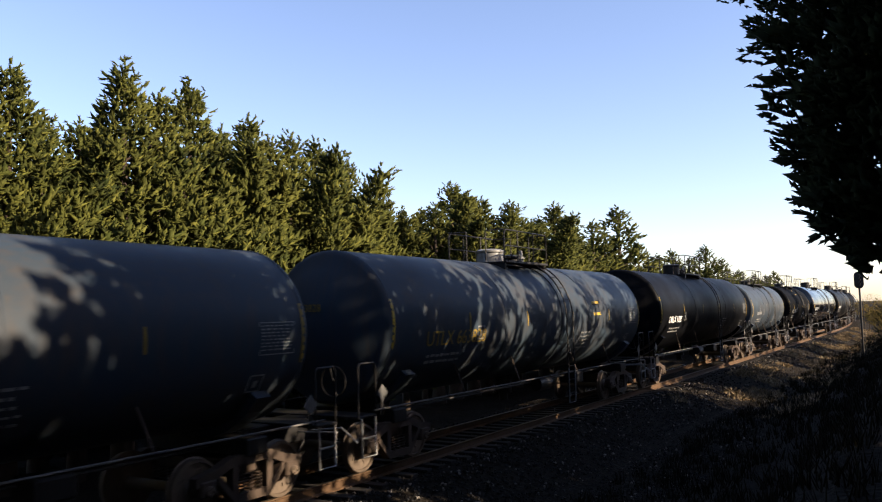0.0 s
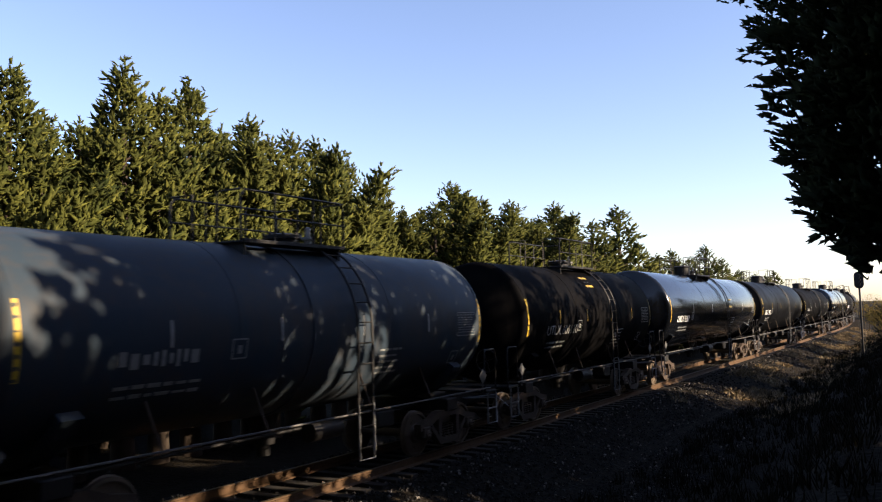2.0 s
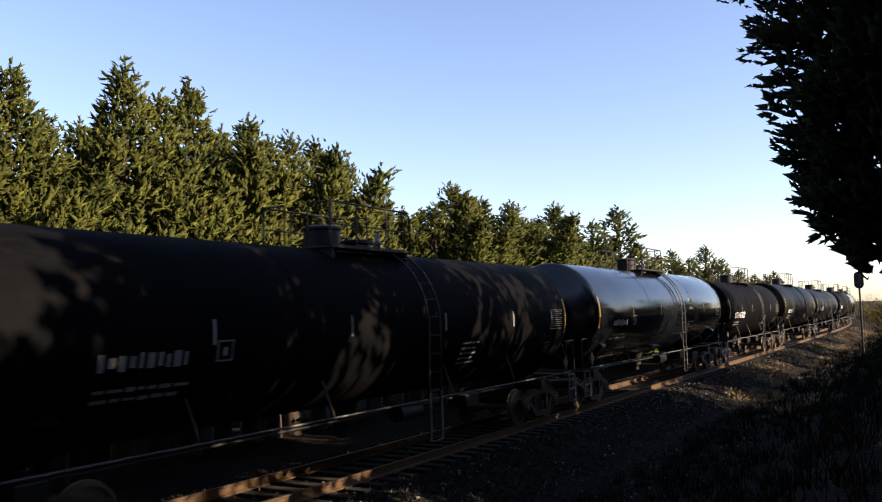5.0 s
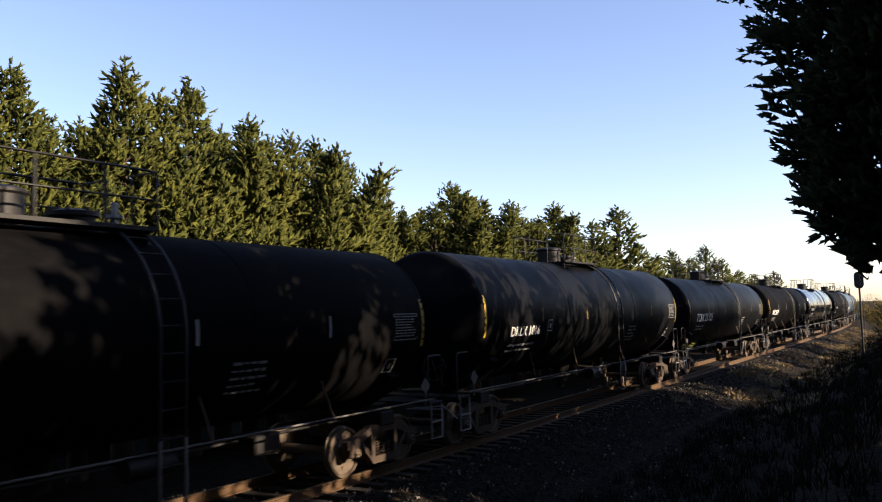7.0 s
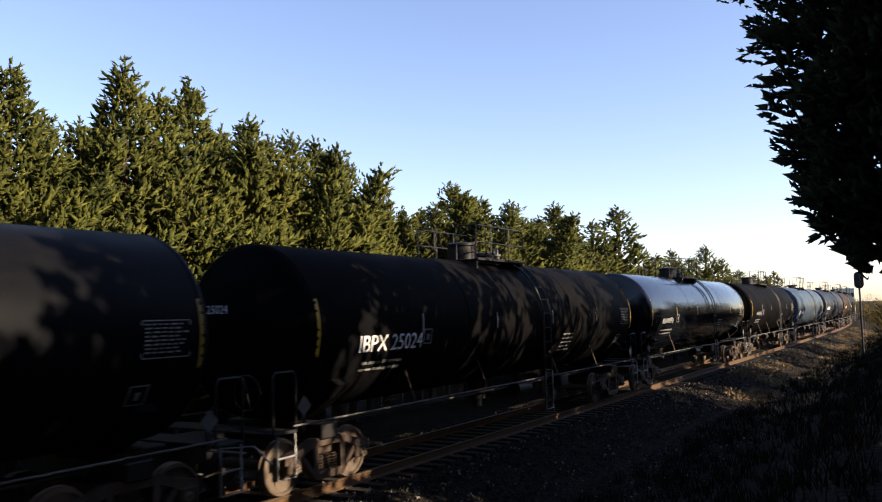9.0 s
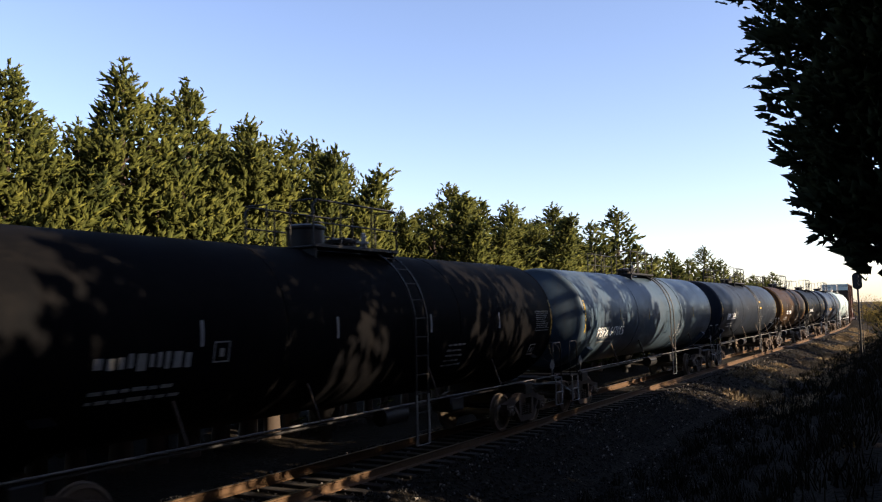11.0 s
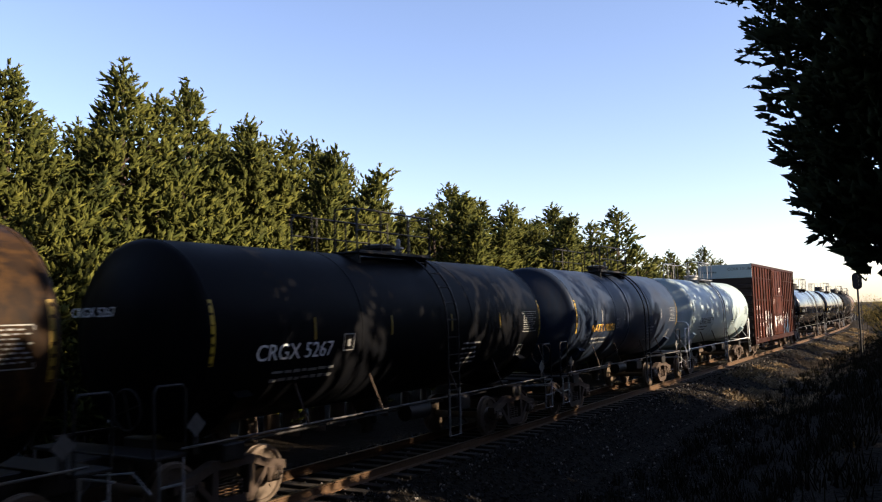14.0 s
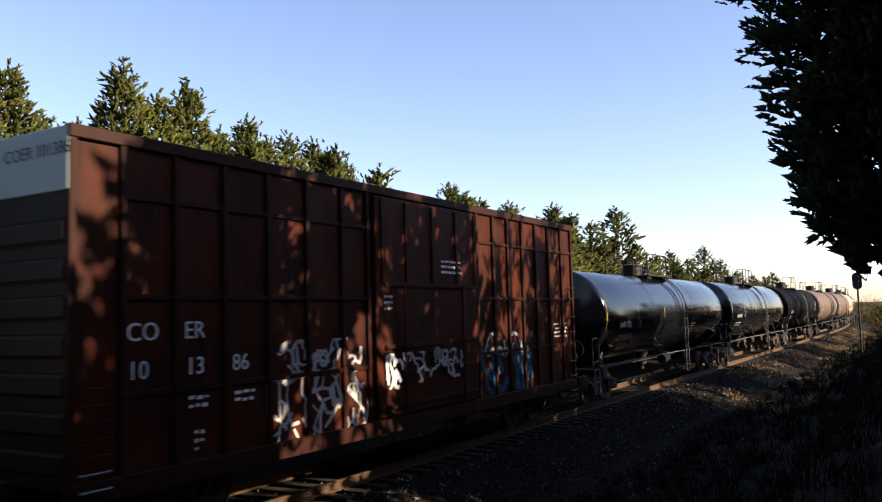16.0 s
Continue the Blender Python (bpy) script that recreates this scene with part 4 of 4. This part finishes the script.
def boxcar(u0):
    car = new("boxcar")
    tagged(car, "rusty oxide-red boxcar with a grey-white top band and painted graffiti", "boxcar")
    h, w, top, low = BOX_LENGTH / 2, BOX_HALF, BOX_TOP, 0.98
    obj("body", box_mesh(-w + 0.06, w - 0.06, -h + 0.05, h - 0.05, low, top - 0.12, 0.03), M_OXIDE, car)
    def roof():
        bm = bmesh.new()
        for k in range(14):
            y0 = -h + k * BOX_LENGTH / 14
            box(bm, -w + 0.02, w - 0.02, y0 + 0.02, y0 + BOX_LENGTH / 14 - 0.02, top - 0.13, top - 0.05, 0.02)
        return finish(bm)
    obj("roof", roof(), M_GREYFIT, car)
    for s in (-1, 1):
        turn = 0 if s == 1 else 180
        obj("top_chord", box_mesh(w - 0.10, w + 0.01, -h, h, top - 0.16, top, 0.01), M_OXIDE_POST, car, pose(0, 0, 0, 0, 0, turn))
        obj("side_sill", box_mesh(w - 0.10, w + 0.02, -h, h, low - 0.20, low + 0.06, 0.01), M_OXIDE_POST, car, pose(0, 0, 0, 0, 0, turn))
        # side posts and rails frame recessed panels
        post = box_mesh(w - 0.09, w, -0.05, 0.05, low + 0.06, top - 0.16, 0.008)
        ys = [a - h for a in (0.06, 0.78, 1.62, 2.50, 3.40, 4.30, 5.22, 5.95, 10.05, 10.85, 11.6, 12.4, 13.2, 14.0, 14.85, 15.58)]
        for y in ys:
            obj("side_post", post, M_OXIDE_POST, car, pose(0, 0, 0, 0, 0, turn) @ pose(0, y * s, 0))
        for z in (4.53, 3.25, 2.02):
            for y0, y1 in ((-h + 0.78, -1.80), (2.15, h - 0.06)):
                obj("side_rail", box_mesh(w - 0.085, w - 0.02, y0, y1, z - 0.035, z + 0.035, 0.006), M_OXIDE_POST, car, pose(0, 0, 0, 0, 0, turn) if s == 1 else pose(0, 0, 0, 0, 0, 180) @ Matrix.Translation((0, -(y0 + y1), 0)))
        # plug door with its own frame and rails
        door = obj("door", box_mesh(w - 0.04, w + 0.05, -1.74, 2.05, low + 0.10, top - 0.20, 0.015), M_OXIDE, car, pose(0, 0, 0, 0, 0, turn), "wide sliding plug door")
        for y in (-1.55, -0.75, 0.2, 1.15, 1.95):
            obj("door_rib", box_mesh(w + 0.045, w + 0.085, y - 0.035, y + 0.035, 3.55, top - 0.25, 0.006), M_OXIDE_POST, door)
        for z in (3.50, 2.35, 1.85, 1.25):
            obj("door_rail", box_mesh(w + 0.045, w + 0.09, -1.5, 1.93, z - 0.04, z + 0.04, 0.006), M_OXIDE_POST, door)
        for y in (-0.9, 1.3):
            obj("locking_bar", tube_mesh(("lock", y), [(w + 0.11, y, low + 0.15), (w + 0.11, y, 3.5)], r=0.02), M_OXIDE_POST, door)
        obj("lock_wheel", stored("lockwheel", lambda: lathe_mesh([(w + 0.09, 0.10), (w + 0.13, 0.14), (w + 0.15, 0.05)], "x", 14, (0, 0.2, 2.15))), M_GREYFIT, door)
        # end: grey-white band over corrugated lower part, coloured dark for the end's shade
        t2 = 0 if s == -1 else 180
        obj("end_band", box_mesh(-w + 0.02, w - 0.02, -h - 0.005, -h + 0.06, top - 0.80, top - 0.02, 0.01), PAINTS["white"], car, pose(0, 0, 0, 0, 0, t2), "off-white upper end panel")
        obj("end_sheet", box_mesh(-w + 0.05, w - 0.05, -h + 0.025, -h + 0.055, low, top - 0.80, 0.004), M_BOXEND, car, pose(0, 0, 0, 0, 0, t2), "dark end sheet that stands for the end's shade")
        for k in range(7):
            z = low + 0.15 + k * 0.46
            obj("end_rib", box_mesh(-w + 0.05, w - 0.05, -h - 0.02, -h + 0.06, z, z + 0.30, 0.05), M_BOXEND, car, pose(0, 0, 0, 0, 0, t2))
        add_truck(car, s * (h - 1.9))
        obj("coupler", coupler_mesh(), M_TRUCK, car, pose(0, s * (h - 0.1), 0, 0, 0, t2), "rusty knuckle coupler")
        obj("air_hose", hose_mesh(), M_FRAME, car, pose(0, s * h, 0, 0, 0, t2))
        for k in range(8):
            obj("ladder_rung", tube_mesh("boxrung", [(w + 0.01, -0.2, 0), (w + 0.07, -0.2, 0), (w + 0.07, 0.2, 0), (w + 0.01, 0.2, 0)], r=0.014), M_GREYFIT if k < 3 else M_OXIDE_POST, car, pose(0, s * (h - 0.35), 0.75 + k * 0.4 if s == 1 else 0.75 + k * 0.2))
    obj("centre_sill", box_mesh(-0.3, 0.3, -h, h, 0.72, 1.02, 0.02), M_FRAME, car)
    # writing on the viewer's side
    for txt, y, z, size in (("CO", -h + 0.84, 2.69, 0.25), ("ER", -h + 1.77, 2.69, 0.25), ("10", -h + 0.86, 2.20, 0.25), ("13", -h + 1.80, 2.20, 0.25), ("86", -h + 2.65, 2.20, 0.25)):
        obj("reporting_mark", lettering(txt, size), M_WHITE, car, (w - 0.058, y, z), "stencilled reporting mark")
    obj("head_mark", stored("boxhead", lambda: turned_to_head(lettering("COER 101386", 0.17))), M_BLACKTXT, car, (0.15, -h - 0.004, top - 0.36))
    obj("stencil", stored("boxheadbars", lambda: turned_to_head(bars_mesh("bh", 1, 0.9, 0.12, 0.1, 4, 9))), M_BLACKTXT, car, (-1.25, -h - 0.004, top - 0.5))
    for y, z, rows, wd in ((-h + 1.85, 1.85, 2, 0.35), (-h + 2.7, 1.85, 2, 0.4), (-h + 1.95, 1.38, 3, 0.2), (0.55, 3.98, 3, 0.8), (h - 1.35, 2.55, 4, 0.35), (h - 0.8, 2.55, 4, 0.3), (-1.5, 3.25, 3, 0.25)):
        obj("stencil", bars_mesh("bx%d" % int(z * 10), rows, wd, 0.06, 0.05, int(y * 7) % 9 + 1, 3), M_WHITE, car, (w - 0.055 if abs(y) > 1.6 else w + 0.052, y, z))
    graffiti(car, w, h)
    return car, u0 + h


def lathe_mesh(profile, axis, n, centre):
    bm = bmesh.new()
    lathe(bm, profile, axis, n, centre)
    return finish(bm, True, 40)


def scrawl(seed, strokes, wide, tall, thick):
    """Sprayed strokes: looping flat ribbons, 4 mm thick."""
    rnd = random.Random(seed)
    bm = bmesh.new()
    for k in range(strokes):
        y = wide * (k + 0.5) / strokes + rnd.uniform(-0.05, 0.05)
        z = tall * rnd.uniform(0.15, 0.85)
        a = rnd.uniform(0, 6.28)
        pts = []
        for i in range(9):
            pts.append((y, z))
            a += rnd.uniform(-1.3, 1.3)
            y = min(max(y + math.cos(a) * tall * 0.16, 0), wide)
            z = min(max(z + math.sin(a) * tall * 0.24, 0), tall)
        prev = None
        for i, (yy, zz) in enumerate(pts):
            q = pts[min(i + 1, 8)]
            p = pts[max(i - 1, 0)]
            d = Vector((0, q[0] - p[0], q[1] - p[1]))
            if d.length < 1e-4:
                d = Vector((0, 1, 0))
            nrm = Vector((0, -d.z, d.y)).normalized() * thick * rnd.uniform(0.5, 1.2)
            c = Vector((0.0005 * k, yy, zz))
            cur = (bm.verts.new(c + nrm), bm.verts.new(c - nrm), bm.verts.new(c + nrm + Vector((0.004, 0, 0))), bm.verts.new(c - nrm + Vector((0.004, 0, 0))))
            if prev:
                bm.faces.new((prev[2], prev[3], cur[3], cur[2]))
                bm.faces.new((prev[0], cur[0], cur[1], prev[1]))
                bm.faces.new((prev[0], prev[2], cur[2], cur[0]))
                bm.faces.new((prev[1], cur[1], cur[3], prev[3]))
            prev = cur
    return finish(bm)


def graffiti(car, w, h):
    for seed, n, wd, tl, th, y, z, mat, dx in ((3, 26, 2.5, 1.0, 0.030, -4.45, 1.0, M_SILVGRAF, -0.05), (5, 18, 2.2, 0.5, 0.028, -4.3, 2.05, M_SILVGRAF, -0.05),
                                            (6, 15, 2.3, 0.55, 0.03, -1.0, 1.65, M_SILVGRAF, 0.095), (7, 6, 0.5, 0.6, 0.04, -1.5, 1.6, M_WHITE, 0.095),
                                            (8, 12, 2.6, 0.9, 0.10, 2.3, 1.15, M_BLUEGRAF, -0.05), (9, 7, 2.3, 0.5, 0.04, 2.5, 1.95, M_SILVGRAF, -0.045)):
        obj("graffiti", scrawl(seed, n, wd, tl, th), mat, car, (w + dx - 0.004, y, z), "sprayed graffiti strokes")


def tag_stencils():
    for o in scene.objects:
        if o.name.split(".")[0] in ("stencil", "stencil_panel", "graffiti"):
            o["kind"] = "stuff"


# ---- the train, front to back: ends of each shell along it ----
BLACK = "black tank car with white stencils and grimy running gear"
TRAIN = (
    dict(span=(-7.4, 10.35), radius=1.44, mid=2.65, paint="bluegrey", label="faded blue-grey tank car with yellow marks and dirt streaks", ink=M_YELLOW, yellow=1, seed=2, straps=(0.2,)),
    dict(span=(10.35, 27.4), paint="bluegrey", label="dirty blue-grey tank car with yellow stencils and a grey valve housing", ink=M_DULL, mark="UTLX 663828", mark_at=1.2, style="grey", yellow=1, seed=3, plate=0.42, straps=(0.1,)),
    dict(span=(27.4, 45.4), paint="black", label=BLACK, mark="DKLX 1030", radius=1.58, mid=2.80, mark_size=0.265, mark_at=1.1, seed=4),
    dict(span=(45.4, 58.5), paint="bluegrey", label="short blue-grey tank car with faded stencils", seed=5, style="flat", ink=M_STENCIL, radius=1.46, straps=(-0.05,)),
    dict(span=(58.5, 70.95), paint="matte", label="short black tank car with a yellow warning panel", mark="UTLX 601110", mark_at=1.2, mark_size=0.27, style="flat", ink=M_STENCIL, seed=6, plate=-0.05, plate_angle=0.62, radius=1.5),
    dict(span=(70.95, 90.0), paint="gloss", label="glossy black tank car with white stencils", mark="DKLX 1213", mark_size=0.265, mark_at=0.97, seed=7, plate=0.22, radius=1.58, mid=2.80),
    dict(span=(90.0, 108.5), paint="black", label=BLACK, mark="DKLX 1052", radius=1.58, mid=2.80, mark_size=0.285, mark_at=0.9, seed=8),
    dict(span=(108.5, 126.7), paint="matte", label="dusty black tank car with faded stencils", seed=9),
    dict(span=(126.7, 145.05), paint="gloss", label="glossy black tank car with white stencils", seed=10, plate=0.3, radius=1.58, mid=2.80),
    dict(span=(145.05, 161.8), paint="matte", label=BLACK, mark="UTLX 675622", mark_at=1.23, seed=11),
    dict(span=(161.8, 179.7), paint="black", label=BLACK, mark="DKLX 1016", radius=1.58, mid=2.80, mark_size=0.25, mark_at=1.35, seed=12),
    dict(span=(179.7, 198.45), paint="black", label=BLACK, mark="TCBX 251325", mark_at=1.2, mark_size=0.36, seed=13),
    dict(span=(198.45, 216.8), paint="matte", label=BLACK, mark="IBPX 25024", seed=15),
    dict(span=(216.8, 235.3), paint="gloss", label="glossy dark tank car reflecting the sky", seed=16),
    dict(span=(235.3, 252.7), paint="matte", label="dusty black tank car with a large valve housing", seed=17),
    dict(span=(252.7, 270.55), paint="blue", mark_turn=-0.42, label="blue-grey tank car with white stencils", mark="PBFX 647015", style="flat", seed=18, straps=(0.35,), ink=M_WHITE),
    dict(span=(270.55, 288.4), paint="slate", label="dark slate tank car with white stencils", mark="IBPX 25041", seed=19, style="flat", plate=0.25),
    dict(span=(288.4, 301.95), paint="rust", label="rust-brown tank car with white stencils", mark="PRGX 10460", mark_at=2.0, mark_size=0.27, seed=21, style="flat"),
    dict(span=(301.95, 315.45), paint="black", label="short black tank car with white stencils", mark="CRGX 5267", mark_at=0.9, mark_size=0.27, style="flat", seed=22, radius=1.46),
    dict(span=(315.45, 328.3), paint="navy", label="short dark blue tank car with amber stencils", mark="NATX 190836", mark_at=1.3, mark_size=0.24, style="flat", ink=M_AMBER, seed=23, straps=(-0.1,)),
    dict(span=(328.5, 342.6), paint="white", label="off-white tank car with silver ladder and black stencils", mark="CRGX 5545", mark_at=1.28, mark_size=0.30, mark_turn=-0.36, seed=24, style="silver", top_at=-0.6, ladder=-0.6, bright_rails=1, radius=1.50),
    None,
    dict(span=(360.2, 378.4), paint="gloss", label="glossy black tank car reflecting the sky", seed=26),
    dict(span=(378.4, 396.8), paint="gloss", label="glossy black tank car with white stencils", seed=27),
    dict(span=(396.8, 414.5), paint="matte", label="dusty black tank car with faded stencils", seed=28),
    dict(span=(414.5, 432.0), paint="brown", label="dull brown tank car in sunlight", seed=29),
    dict(span=(432.0, 449.5), paint="brown", label="dull brown tank car in sunlight", seed=30),
    dict(span=(449.5, 467.5), paint="beige", label="tank car with sunlight put into its cream colour, and dirty streaks", seed=31),
    dict(span=(467.5, 485.5), paint="black", label=BLACK, seed=32),
    dict(span=(485.5, 503.0), paint="matte", label=BLACK, seed=33),
)
CARS = []


def make_train():
    for spec in TRAIN:
        CARS.append(tank_car(spec) if spec else boxcar(344.1))


def make_signal():
    x, s = -4.4, 62.0
    base = height(x, s)
    root = obj("railway_signal", stored("mast", lambda: lathe_mesh([(-0.1, 0.20), (0.15, 0.20), (0.15, 0.07), (4.9 - base, 0.06)], "z", 12, (0, 0, 0))), M_MAST)
    root.matrix_basis = Matrix.Translation((x, s, base))
    tagged(root, "black oval railway signal head on a dull dark mast", "railway signal")
    def board():
        bm = bmesh.new()
        pts = [(0.30 * math.cos(t), 0.30 * math.sin(t) + (0.28 if math.sin(t) > 0 else -0.28)) for t in np.linspace(0, 6.283, 24, endpoint=False)]
        f = [bm.verts.new((a, -0.03, b)) for a, b in pts]
        g = [bm.verts.new((a, 0.03, b)) for a, b in pts]
        bm.faces.new(f)
        bm.faces.new(g[::-1])
        for i in range(24):
            bm.faces.new((f[i], g[i], g[(i + 1) % 24], f[(i + 1) % 24]))
        return finish(bm)
    head = obj("target_board", board(), M_SIGNAL, root, (0, -0.12, 4.42 - base), "black oval target board")
    for z in (0.28, 0.0, -0.28):
        obj("hood", stored("hood", lambda: lathe_mesh([(-0.30, 0.12), (-0.02, 0.12), (-0.02, 0.02)], "y", 14, (0, 0, 0))), M_SIGNAL, head, (0, 0, z))
    obj("ladder", tube_mesh("sigladder", *([[(-0.15, 0.2, 0.1), (-0.15, 0.12, 4.0)], [(0.15, 0.2, 0.1), (0.15, 0.12, 4.0)]] + [[(-0.15, 0.16, 0.4 + 0.4 * k), (0.15, 0.16, 0.4 + 0.4 * k)] for k in range(9)]), r=0.02), M_MAST, root)


def make_shrubs():
    for i, (x, s, t, w) in enumerate(((-3.4, 70.0, 3.2, 1.6), (-1.6, 58.0, 3.0, 1.7), (-4.4, 88.0, 4.2, 2.4), (-1.2, 40.0, 2.4, 1.3), (-7.5, 118.0, 5.0, 3.0))):
        root = obj("shrub", trunk_mesh(60 + i, t * 0.7, 0.05), M_BARK)
        obj("foliage", crown_mesh(40 + i, t, w, 60, 3, 0.05, 8, 0.45, 0.5), M_SHRUB if i in (0, 2, 4) else M_LEAF_SHADE, root)
        root.matrix_basis = Matrix.Translation((x, s, height(x, s)))
        tagged(root, "yellow-brown autumn shrub on the bank" if i in (0, 2, 4) else "shrub on the bank, its dark green standing for shade", "shrub")


make_ground()
make_trees()
make_screen()
make_train()
tag_stencils()
make_signal()
make_shrubs()
make_grass()
make_ballast()
make_track()


def share_keys(first, others):
    """The other wheelsets turn with the first one."""
    keys = first.animation_data
    for w in others:
        w.rotation_mode = "QUATERNION"
        w.animation_data_create()
        w.animation_data.action = keys.action
        w.animation_data.action_slot = keys.action_slot


def motions():
    times = [0, 1 / 30] + [0.5 * k for k in range(1, 32)] + [16 - 1 / 30, 16]
    for car, centre in CARS:
        walk(car, [(t, on_track(centre - SPEED * t)) for t in times])
    step = math.degrees(SPEED / WHEEL_RADIUS) / 30
    for rows, y in ((FRONT_WHEELSETS, -0.89), (REAR_WHEELSETS, 0.89)):
        walk(rows[0], [(k / 30, pose(0, y, WHEEL_RADIUS, (k * step) % 360)) for k in range(481)])
        share_keys(rows[0], rows[1:])


motions()
